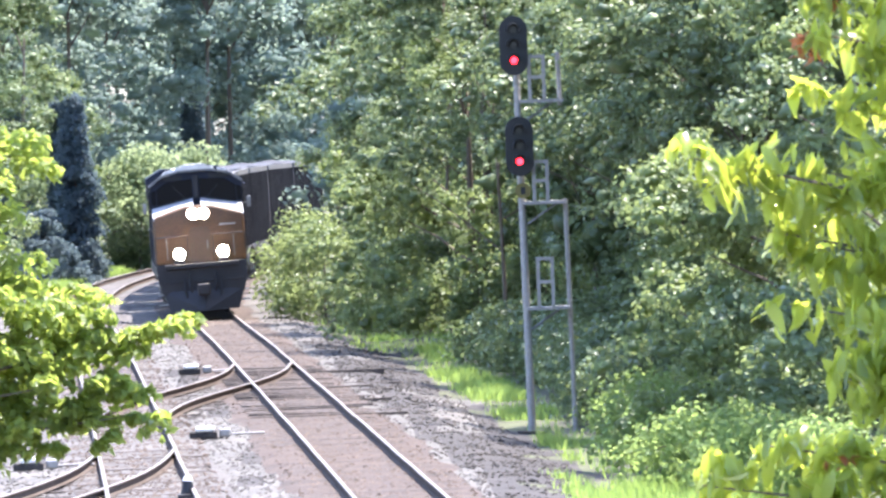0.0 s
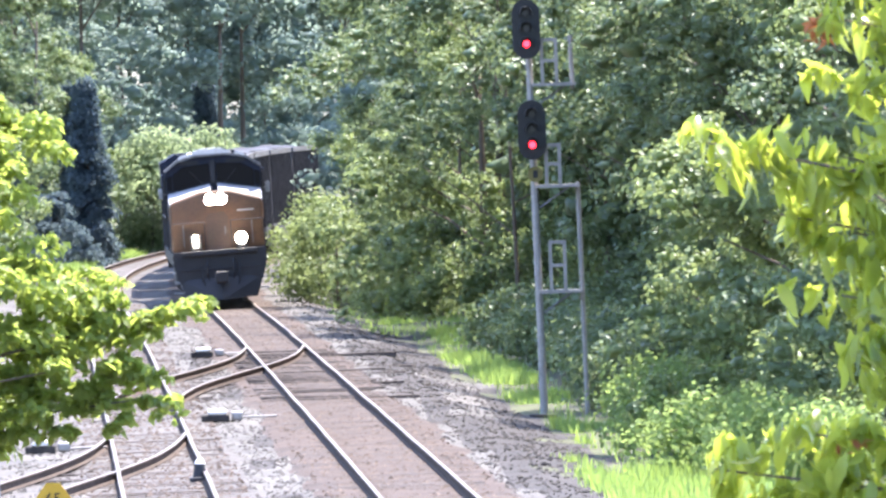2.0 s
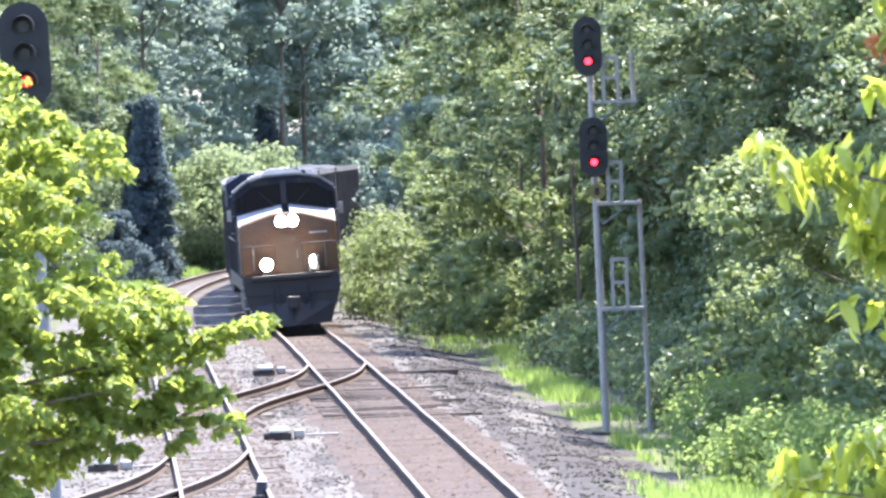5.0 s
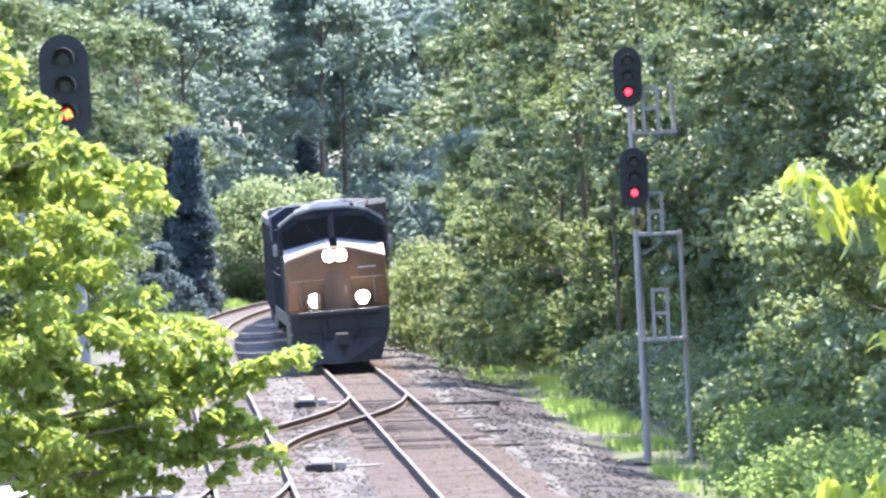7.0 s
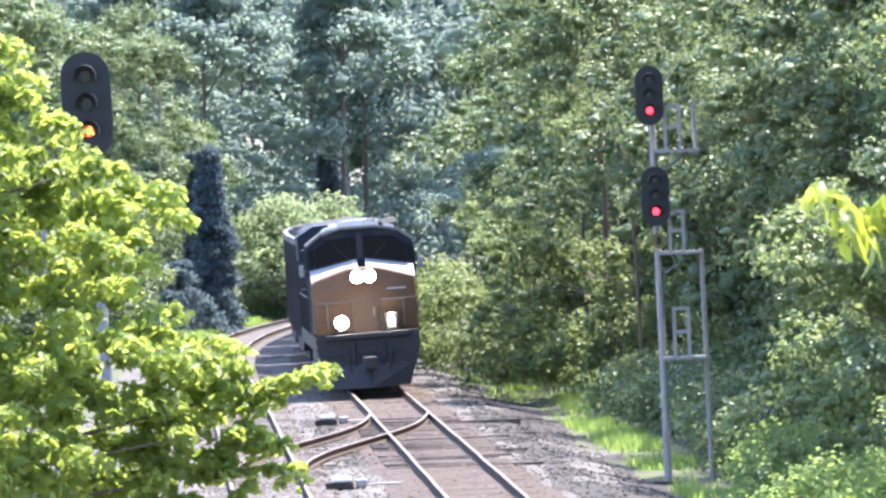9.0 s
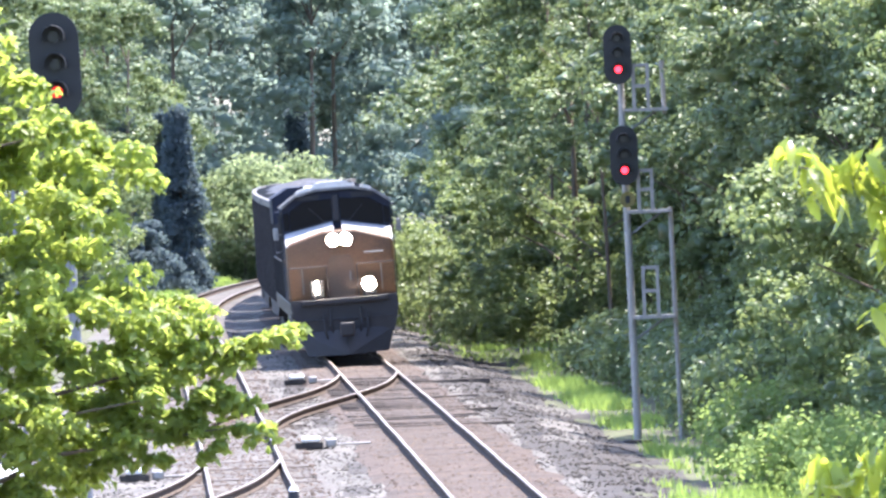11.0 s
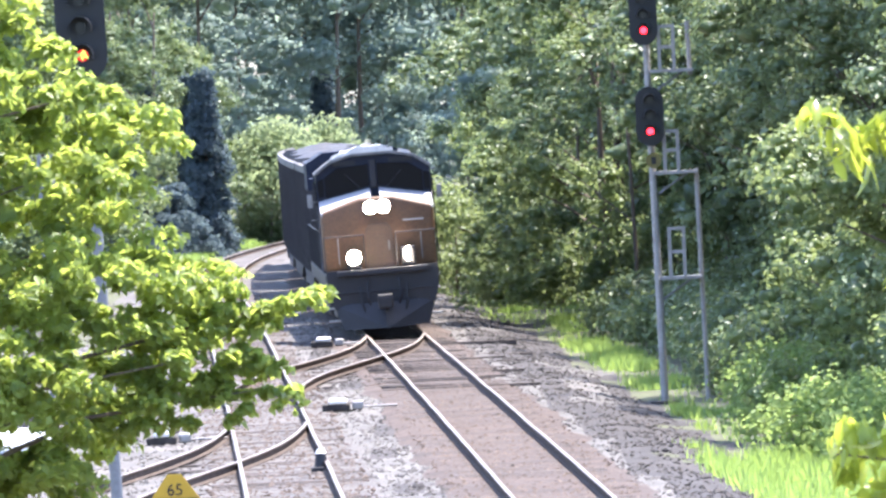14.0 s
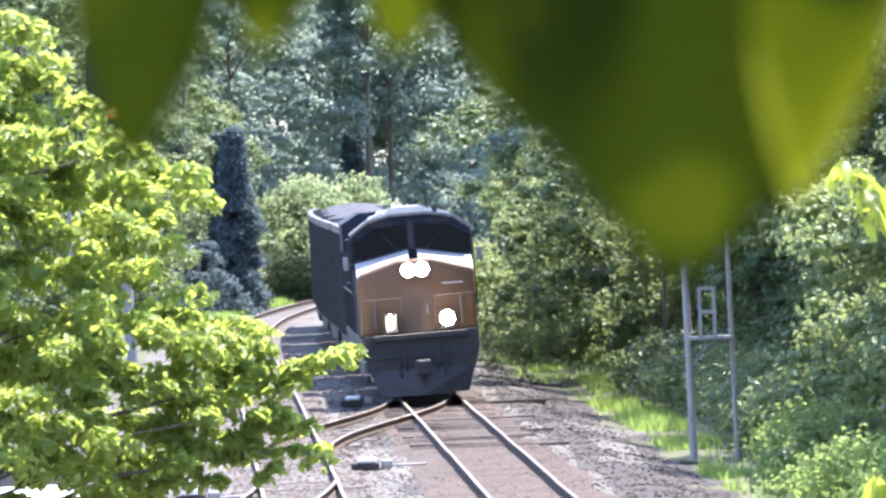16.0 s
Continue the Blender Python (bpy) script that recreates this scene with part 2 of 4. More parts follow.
def rail_mesh(line, side, y0, y1, drop=0.0, step=2.0):
    ys = np.arange(y0, y1 + 0.01, step)
    pts = []
    for y in ys:
        sl = (line(y + 0.5) - line(y - 0.5))
        nx, ny = 1 / math.hypot(1, sl), -sl / math.hypot(1, sl)
        cx, cy = line(y) + side * 0.7525 * nx, y + side * 0.7525 * ny
        # slight unevenness of old rail
        cx += 0.02 * noise.noise((y * 0.12, side * 3, 7))
        for px, pz in PROFILE:
            pts.append((cx + px * nx, cy + px * ny, -0.175 + pz - drop))
    k = len(PROFILE)
    faces, idx = [], []
    for j in range(len(ys) - 1):
        for i in range(k):
            i2 = (i + 1) % k
            faces.append((j * k + i, j * k + i2, (j + 1) * k + i2, (j + 1) * k + i))
            idx.append(1 if 6 <= i <= 8 else 0)
    faces.append(tuple(range(k))[::-1])
    faces.append(tuple((len(ys) - 1) * k + i for i in range(k)))
    idx += [0, 0]
    return mesh_from("rail", pts, faces, [RAIL, RAILTOP], idx)


def bed_mesh(line, y0, y1, half, z, m):
    ys = np.arange(y0, y1 + 0.01, 1.5)
    offs = [-half - 0.5, -half, -half * 0.5, 0, half * 0.5, half, half + 0.5]
    verts = []
    for y in ys:
        for o in offs:
            e = 0.25 * noise.noise((y * 0.3, o, 2)) if abs(o) > half - 0.1 else 0
            zz = z - (0.10 if abs(o) > half else 0) + 0.012 * noise.noise((o * 3, y, 1))
            verts.append((line(y) + o + e, y, zz))
    w = len(offs)
    faces = [(j * w + i, j * w + i + 1, (j + 1) * w + i + 1, (j + 1) * w + i) for j in range(len(ys) - 1) for i in range(w - 1)]
    return mesh_from("ballast_bed", verts, faces, m, smooth=True)


def tie_mesh(length):
    bm = box(bmesh.new(), -length / 2, length / 2, -0.115, 0.115, -0.17, 0.0, 0.012)
    me = bpy.data.meshes.new("tie")
    bm.to_mesh(me)
    bm.free()
    me.materials.append(TIE)
    return me


def track(name, label, line, y0, y1, bed_half, tie_from, tie_to, drop=0.0, bed=True, z_bed=-0.181, ties=True, bed_mat=BED):
    th = thing(name, label, "railway track", kind="structure")
    for side in (-1, 1):
        ob = new("rail", rail_mesh(line, side, y0, y1, drop))
        ob.parent = th
    if bed:
        ob = new("ballast_bed", bed_mesh(line, y0, y1, bed_half, z_bed, bed_mat))
        ob.parent = th
    if ties:
        me = tie_mesh(2.6)
        for k in range(int((tie_to - tie_from) / 0.55)):
            y = tie_from + 0.55 * k
            ob = new("tie", me)
            ob.parent = th
            a = math.atan(-(line(y + 0.5) - line(y - 0.5)))
            ob.matrix_basis = pose(line(y) + random.uniform(-0.05, 0.05), y, -0.179 - drop * 5 + random.uniform(-0.045, 0.010), 0, 0, math.degrees(-a * -1) + random.uniform(-1, 1))
    return th


track("main_track", "worn steel rails on brown stained ballast", main_x, -80, 560, 1.45, 126, 288)
track("second_track", "rusty rails on pale ballast", left_x, -80, 560, 1.3, 126, 288, z_bed=-0.188, bed_mat=BEDGREY)
track("crossover_track", "rusty crossover rails between two tracks", crossover_x, 194.5, 238.5, 1.3, 196, 237, drop=0.004, bed=False)
def timbers():
    """Long dark timbers under the crossover, their ends out in the muddy gravel."""
    th = thing("switch_timbers", "dark creosoted long timbers under the crossover", "railway ties", kind="structure")
    pick = random.Random(12)
    for k in range(26):
        y = 199 + 1.55 * k + pick.uniform(-0.25, 0.25)
        half = 1.3 + 0.62 * pick.random() ** 2 * 3.0
        bm = box(bmesh.new(), -1.35, half, -0.13, 0.13, -0.2, 0.0, 0.015)
        ob = part("timber", bm, TIE, th)
        ob.matrix_basis = pose(main_x(y), y, -0.155 + pick.uniform(-0.015, 0.015), 0, pick.uniform(-0.5, 1.2), pick.uniform(-2.5, 2.5) + 1.8)


timbers()
track("branch_track", "rusty rails diverging from a switch", branch_x, 60, 178, 1.3, 120, 176, drop=0.004, bed=False)


def stones():
    """Loose stones over the ballast: one joined heap."""
    rng = np.random.default_rng(4)
    n = 34000
    y = 125 + 175 * rng.random(n) ** 1.3
    x0 = np.array([main_x(v) for v in np.linspace(120, 305, 400)])
    mx = np.interp(y, np.linspace(120, 305, 400), x0)
    d = rng.uniform(-10.5, 4.2, n)
    x = mx + d
    s = rng.uniform(0.022, 0.055, n) * np.where(rng.random(n) < 0.06, 1.7, 1.0)
    base = np.array([(1, 0, 0), (-0.6, 0.9, 0), (-0.6, -0.8, 0), (0.1, 0, 0.5), (0, 0.1, -0.6)])
    tri = np.array([(0, 1, 3), (1, 2, 3), (2, 0, 3), (1, 0, 4), (2, 1, 4), (0, 2, 4)])
    ang = rng.uniform(0, 6.28, n)
    ca, sa = np.cos(ang), np.sin(ang)
    v = base[None] * s[:, None, None] * rng.uniform(0.7, 1.3, (n, 5, 3))
    vx = v[..., 0] * ca[:, None] - v[..., 1] * sa[:, None] + x[:, None]
    vy = v[..., 0] * sa[:, None] + v[..., 1] * ca[:, None] + y[:, None]
    z = np.array([ground_z(a, b) for a, b in zip(x, y)])
    on_bed = (np.abs(d) < 1.5) | (np.abs(d + SPACING) < 1.4)
    z = np.where(on_bed, -0.192, z)
    vz = v[..., 2] + z[:, None] + 0.01
    verts = np.stack([vx, vy, vz], -1)
    wet = np.array([noise.noise((a * 0.5, c * 0.09, 6)) for a, c in zip(x, y)]) + 0.12 * rng.normal(size=n)
    mud = ~on_bed & (((d > 1.9) & (y < 268) & (wet > -0.55)) | (wet > 0.3))
    for name, pick, m, label in (("mud_stones", mud, MUDSTONE, "muddy stones beside the track, darker for tree shade"), ("ballast_stones", ~on_bed & ~mud, STONE, "loose pale ballast stones between the tracks"), ("bed_stones", on_bed, BEDSTONE, "rust stained ballast stones between the rails")):
        vs = verts[pick].reshape(-1, 3)
        faces = (tri[None] + 5 * np.arange(int(pick.sum()))[:, None, None]).reshape(-1, 3)
        tagged(new(name, mesh_from(name, vs.tolist(), faces.tolist(), m)), label, "ballast", kind="stuff")


stones()


# ---- trees ----
def leaf_cloud(rng, centres, radii, per, size, flat=0.75, droop=0.0, long=1.0, fine=False, tuft=0, tuft_r=3.0, core=0.0):
    """Leaves over many clumps: each leaf a folded blade of two triangles."""
    n = len(centres) * per
    c = np.repeat(np.asarray(centres), per, 0)
    r = np.repeat(np.asarray(radii), per)
    d = rng.normal(size=(n, 3))
    d[:, 2] = np.where(d[:, 2] < -0.35, -d[:, 2], d[:, 2])
    d /= np.linalg.norm(d, axis=1)[:, None]
    rad = r * (0.55 + 0.5 * rng.random(n))
    p = c + d * rad[:, None] * np.array([1, 1, flat])
    if tuft:
        # the leaves of a clump gather in tufts
        m = max(1, per // tuft)
        lead = (np.arange(n) // m) * m
        off = rng.normal(size=(n, 3))
        off *= (0.75 + 0.5 * rng.random(n))[:, None] / np.linalg.norm(off, axis=1)[:, None]
        heart, span = p[lead[::m]].copy(), size * tuft_r * (0.7 + 0.6 * rng.random(n))
        p = p[lead] + off * np.array([1, 1, 0.7]) * span[lead][:, None]
        d = off
    nrm = d * (0.95 if tuft else 0.7) + rng.normal(size=(n, 3)) * (0.4 if tuft else 0.55) + np.array([0, 0, 0.3 if droop < 1 else 0.1])
    nrm /= np.linalg.norm(nrm, axis=1)[:, None]
    t = rng.normal(size=(n, 3)) + np.array([0, 0, -droop])
    t -= nrm * (t * nrm).sum(1)[:, None]
    t /= np.linalg.norm(t, axis=1)[:, None] + 1e-6
    b = np.cross(nrm, t)
    s = size * rng.uniform(0.65, 1.3, n)[:, None]
    fold = nrm * s * 0.18
    if fine:
        # a pointed oval, folded along its midrib and curling at the tip
        ring = []
        for f, w in ((-0.5, 0.0), (-0.22, 0.20), (0.08, 0.23), (0.34, 0.13), (0.58, 0.0)):
            mid = p + t * s * f * long - nrm * s * 0.35 * (f + 0.5) ** 2
            ring.append((mid, b * s * w + nrm * s * w * 0.35, -b * s * w + nrm * s * w * 0.35))
        vs = [ring[0][0]]
        for mid, l, r2 in ring[1:4]:
            vs += [mid, mid + l, mid + r2]
        vs.append(ring[4][0])
        verts = np.stack(vs, 1).reshape(-1, 3)
        tri = [(0, 1, 2), (0, 3, 1), (1, 4, 5), (1, 5, 2), (1, 3, 6), (1, 6, 4), (4, 7, 8), (4, 8, 5), (4, 6, 9), (4, 9, 7), (7, 10, 8), (7, 9, 10)]
        return verts, (np.array(tri)[None] + 11 * np.arange(n)[:, None, None]).reshape(-1, 3)
    v0 = p - t * s * 0.5 * long
    v1 = p + b * s * 0.36 + fold
    v2 = p + t * s * 0.55 * long - nrm * s * 0.1
    v3 = p - b * s * 0.36 + fold
    verts = np.stack([v0, v1, v2, v3], 1).reshape(-1, 3)
    k = 4 * np.arange(n)[:, None]
    faces = np.concatenate([np.concatenate([k, k + 1, k + 2], 1), np.concatenate([k, k + 2, k + 3], 1)], 0)
    if tuft and core:
        # leaf-coloured blob added in each tuft to block light, where leaf lies on leaf
        g = (1 + 5 ** 0.5) / 2
        ico = np.array([(-1, g, 0), (1, g, 0), (-1, -g, 0), (1, -g, 0), (0, -1, g), (0, 1, g), (0, -1, -g), (0, 1, -g), (g, 0, -1), (g, 0, 1), (-g, 0, -1), (-g, 0, 1)]) / 1.9
        tri = np.array([(0, 11, 5), (0, 5, 1), (0, 1, 7), (0, 7, 10), (0, 10, 11), (1, 5, 9), (5, 11, 4), (11, 10, 2), (10, 7, 6), (7, 1, 8), (3, 9, 4), (3, 4, 2), (3, 2, 6), (3, 6, 8), (3, 8, 9), (4, 9, 5), (2, 4, 11), (6, 2, 10), (8, 6, 7), (9, 8, 1)])
        h = len(heart)
        hv = heart[:, None] + ico[None] * rng.uniform(0.4, 1.25, (h, 12, 1)) * np.array([1, 1, 0.7]) * (span[lead[::m]] * core)[:, None, None]
        faces = np.concatenate([faces, (tri[None] + 12 * np.arange(h)[:, None, None]).reshape(-1, 3) + len(verts)], 0)
        verts = np.concatenate([verts, hv.reshape(-1, 3)], 0)
    return verts, faces


def fast_mesh(name, verts, faces, mats):
    me = bpy.data.meshes.new(name)
    nv, nf = len(verts), len(faces)
    me.vertices.add(nv)
    me.vertices.foreach_set("co", np.asarray(verts, np.float32).ravel())
    me.loops.add(nf * 3)
    me.loops.foreach_set("vertex_index", np.asarray(faces, np.int32).ravel())
    me.polygons.add(nf)
    me.polygons.foreach_set("loop_start", np.arange(0, nf * 3, 3, dtype=np.int32))
    me.update(calc_edges=True)
    for m in mats:
        me.materials.append(m)
    return me


def limb(bm, pts, r0, r1, seg=7):
    rings = []
    for i, p in enumerate(pts):
        f = i / (len(pts) - 1)
        r = r0 + (r1 - r0) * f
        d = (Vector(pts[min(i + 1, len(pts) - 1)]) - Vector(pts[max(i - 1, 0)])).normalized()
        u = d.orthogonal().normalized()
        w = d.cross(u)
        rings.append([bm.verts.new(Vector(p) + (u * math.cos(a) + w * math.sin(a)) * r) for a in [2 * math.pi * k / seg for k in range(seg)]])
    for a, b in zip(rings, rings[1:]):
        for k in range(seg):
            bm.faces.new((a[k], a[(k + 1) % seg], b[(k + 1) % seg], b[k]))
    bm.faces.new(rings[-1])
    return bm


def tree(seed, height, radius, low, clumps, per, size, leaves, label, name="tree", clump_r=(0.5, 1.0), trunk_r=0.2, category="tree", flat=0.75, tufts=6, core=0.0, bare=False):
    """A tapered trunk with limbs and a crown of clumps with gaps; low: where the crown begins."""
    rng = np.random.default_rng(seed)
    th = thing(name, label, category)
    cs, rs = [], []
    while len(cs) < clumps:
        u = rng.uniform(0, 1)
        z = low + (height - low) * u
        wide = radius * (0.55 + 0.45 * math.sin(math.pi * min(1, 0.15 + u * 0.85))) * math.sqrt(max(0.03, 1 - u**3.2))
        if bare:
            wide = radius * (1.2 - 1.0 * u)
        a = rng.uniform(0, 6.283)
        q = wide * math.sqrt(rng.uniform(0.25, 1.0))
        q *= 1 + 0.28 * math.sin(3 * a + seed) * math.sin(5 * u + seed)
        c = (q * math.cos(a), q * math.sin(a), z)
        if height > 6 and not bare and noise.noise((c[0] * 0.3 + seed, c[1] * 0.3, z * 0.36)) < 0.07:
            continue
        cs.append(c)
        rs.append(rng.uniform(*clump_r))
    bm = bmesh.new()
    lean = rng.uniform(-0.4, 0.4, 2)
    axis = [(lean[0] * f * f, lean[1] * f * f, -0.5 + (height * 0.85 + 0.5) * f) for f in (0, 0.2, 0.4, 0.6, 0.8, 1)]
    limb(bm, axis, trunk_r, trunk_r * 0.2)
    for k in range(0 if bare else min(16, clumps // 6)):
        c = cs[k * 5]
        z0 = max(low * 0.6, c[2] - 0.35 * height * rng.uniform(0.3, 0.7))
        f = (z0 + 0.5) / (height * 0.85 + 0.5)
        o = (lean[0] * f * f, lean[1] * f * f, z0)
        mid = tuple((o[i] + c[i]) / 2 + (0.15 if i == 2 else 0) for i in range(3))
        limb(bm, [o, mid, c], trunk_r * 0.3, 0.012, 5)
    part("trunk", bm, BARK, th, smooth=True)
    verts, faces = leaf_cloud(rng, cs, rs, per, size, flat, tuft=tufts, core=core)
    ob = new("crown", fast_mesh("crown", verts, faces, [leaves]))
    ob.parent = th
    return th


FOREST = [
    tree(11, 12.5, 4.0, 0.8, 48, 320, 0.135, LEAF_FOREST, "dense dark green broadleaf tree beside the tracks", clump_r=(0.6, 1.7), tufts=7, core=0.56),
    tree(12, 14.0, 4.4, 1.0, 52, 320, 0.135, LEAF_FOREST, "tall dark green broadleaf tree in the lineside wood", clump_r=(0.6, 1.8), tufts=7, core=0.56),
    tree(13, 9.0, 3.5, 0.5, 46, 300, 0.135, LEAF_MID, "leafy green tree with branches down to the ground", clump_r=(0.5, 1.4), tufts=7, core=0.54),
    tree(14, 17.0, 4.6, 1.0, 62, 150, 0.25, LEAF_HAZE, "tall green tree with haze-tinted leaves behind the curve", clump_r=(0.8, 2.3), tufts=5, core=0.62),
    tree(15, 22.0, 5.4, 1.0, 78, 150, 0.29, LEAF_HAZE, "very tall green tree with haze-tinted leaves closing the view", clump_r=(1.0, 2.8), tufts=5, core=0.62),
    tree(16, 13.5, 4.3, 5.0, 54, 300, 0.135, LEAF_FOREST, "tall green tree with a bare shaded trunk", clump_r=(0.6, 1.7), trunk_r=0.075, tufts=7, core=0.56),
    tree(17, 17.0, 5.0, 1.2, 110, 170, 0.26, LEAF_FOREST, "tall shady green tree deep in the wood", clump_r=(0.9, 2.0), trunk_r=0.12, core=0.6),
    tree(18, 7.6, 1.0, 0.0, 300, 80, 0.17, LEAF_SHADE, "narrow dark foliage standing in for shade beside the curve", "shade_column", (0.22, 0.5), 0.1, flat=1.2, tufts=0, bare=True),
]
BUSHES = [
    tree(21, 3.2, 1.7, 0.0, 24, 125, 0.16, LEAF_MID, "low green bush at the wood's edge", "bush", (0.4, 0.75), 0.06, "bush"),
    tree(22, 1.3, 1.2, 0.0, 22, 110, 0.13, LEAF_LIGHT, "low weedy shrub on the gravel edge", "bush", (0.25, 0.45), 0.05, "bush"),
    tree(23, 5.0, 2.2, 0.0, 40, 170, 0.22, LEAF_PALE, "light green bush beyond the curve, sun and haze in its colour", "bush", (0.6, 1.0), 0.06, "bush"),
    tree(24, 1.5, 1.4, 0.0, 26, 110, 0.15, LEAF_FOREST, "low dark undergrowth in the wood's shade", "bush", (0.25, 0.5), 0.05, "bush"),
    tree(25, 3.0, 1.9, 0.0, 60, 90, 0.17, LEAF_SHADE, "dark shrub standing in for shade at the foot of the trees", "bush", (0.3, 0.6), 0.06, "bush", tufts=0, bare=True),
]


def plant(kinds, places, group):
    rng = random.Random(7)
    for k, (which, x, y) in enumerate(places):
        src = kinds[which]
        m = pose(x, y, ground_z(x, y) - 0.1, 0, 0, rng.uniform(0, 360))
        if not src.get("used"):
            src.matrix_basis = m
            src["used"] = 1
            tagged(src, group=group)
        else:
            copy_thing(src, m)


places = []
rng_p = random.Random(3)
# the sunlit edge of the wood beyond the signal
for y in np.arange(256, 335, 6.8):
    k = rng_p.choice([0, 5, 0, 2])
    places.append((k, main_x(y) + (7.0 if k != 2 else 6.4) + (1.5 if y > 292 else 0.0) + rng_p.uniform(-0.4, 0.9), y + rng_p.uniform(-1, 1)))
# the bay behind the signal, where the wood stands back in its own shade
for k, x, y in ((5, 9.9, 208), (0, 10.6, 217), (5, 9.6, 226), (0, 9.4, 236), (5, 7.7, 246), (5, 9.7, 213), (5, 9.9, 221), (5, 9.3, 231), (1, 11.6, 204), (1, 12.2, 213), (1, 12.0, 222), (1, 11.4, 231), (1, 10.8, 241)):
    places.append((k, x, y))
# crowns that reach over the signal's ladder, and full trees down to the weeds
for k, x, y in ((5, 9.6, 189), (0, 11.6, 182), (5, 9.4, 198), (2, 9.8, 172), (0, 11.4, 164), (1, 12.8, 187), (1, 13.5, 174), (2, 10.1, 180)):
    places.append((k, x, y))
# rows deeper in, hardly seen, added so the canopy shades the wood
for off in (14.0, 19.5, 25.5):
    for y in np.arange(186, 345, 8.5):
        places.append((6, main_x(y) + off + rng_p.uniform(-1.5, 1.5), y + rng_p.uniform(-2, 2)))
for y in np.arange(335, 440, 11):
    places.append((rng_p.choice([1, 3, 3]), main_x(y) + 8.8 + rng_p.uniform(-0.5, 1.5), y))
# dark columns added where there is only a shaded gap
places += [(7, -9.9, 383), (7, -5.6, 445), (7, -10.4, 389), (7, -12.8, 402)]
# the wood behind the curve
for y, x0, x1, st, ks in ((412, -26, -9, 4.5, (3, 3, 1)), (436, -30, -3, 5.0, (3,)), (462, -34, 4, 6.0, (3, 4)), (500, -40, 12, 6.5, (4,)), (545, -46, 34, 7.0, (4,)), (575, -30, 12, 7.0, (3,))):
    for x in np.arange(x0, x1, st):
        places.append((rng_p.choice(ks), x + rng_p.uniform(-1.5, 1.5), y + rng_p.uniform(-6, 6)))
for x, y in ((-12.6, 399), (-15.0, 392), (-11.2, 409)):
    places.append((rng_p.choice([0, 2]), x, y))
for y in (270, 292, 316, 340, 366, 388):
    places.append((rng_p.choice([0, 2]), left_x(y) - 6.4 + rng_p.uniform(-0.8, 0.4), y))
# unseen trees added behind the camera, to darken what the cab glass reflects
for x in (-24, -9, 5, 20):
    places.append((3, x, -42 + rng_p.uniform(-5, 5)))
plant(FOREST, places, "trees of the wood")
bushes = []
for y in np.arange(286, 326, 8):
    bushes.append((rng_p.choice([0, 0, 1]), main_x(y) + (5.2 if y < 290 else 6.0) + rng_p.uniform(-0.2, 0.8), y))
for y in np.arange(249, 300, 9):
    bushes.append((0, main_x(y) + 9.2 + rng_p.uniform(-0.8, 0.8), y))
for y in np.arange(197, 250, 3.6):
    bushes.append((3, main_x(y) + rng_p.uniform(6.6, 9.2), y))
for y in np.arange(200, 250, 3.4):
    bushes.append((0, main_x(y) + 11.4 + rng_p.uniform(-0.8, 0.8), y))
for x, y in ((7.0, 192), (7.4, 186), (8.0, 178), (6.6, 172), (7.4, 168), (6.9, 163), (8.0, 160), (8.8, 170), (8.8, 157)):
    bushes.append((1, x, y))
for x, y in ((9.0, 176), (9.8, 166), (0.4, 299), (-0.1, 309), (-0.2, 319)):
    bushes.append((0, x, y))
for x, y in ((-7.7, 407), (-7.0, 409), (-5.2, 414)):
    bushes.append((2, x, y))
# low dark growth that fills in the shade at the columns' feet
for x, y in ((-11.3, 378), (-12.6, 377), (-13.8, 375), (-15.0, 379)):
    bushes.append((4, x, y))
plant(BUSHES, bushes, "bushes by the tracks")

# ---- the train ----
def disc(bm, x, y, z, r, depth, seg=20):
    """A short cylinder that faces along y."""
    return rod(bm, (x, y, z), (x, y + depth, z), r, r, seg)


def rail_truck(parent, y):
    tr = part("truck", box(box(bmesh.new(), -1.25, -1.0, y - 2.2, y + 2.2, 0.45, 0.85, 0.04), 1.0, 1.25, y - 2.2, y + 2.2, 0.45, 0.85, 0.04), BLACK, parent)
    for dy in (-1.75, 0, 1.75):
        bm = bmesh.new()
        for s in (-1, 1):
            rod(bm, (s * 0.68, y + dy, 0.53), (s * 0.82, y + dy, 0.53), 0.53, 0.53, 20)
        rod(bm, (-0.7, y + dy, 0.53), (0.7, y + dy, 0.53), 0.09)
        part("wheelset", bm, STEEL, tr)


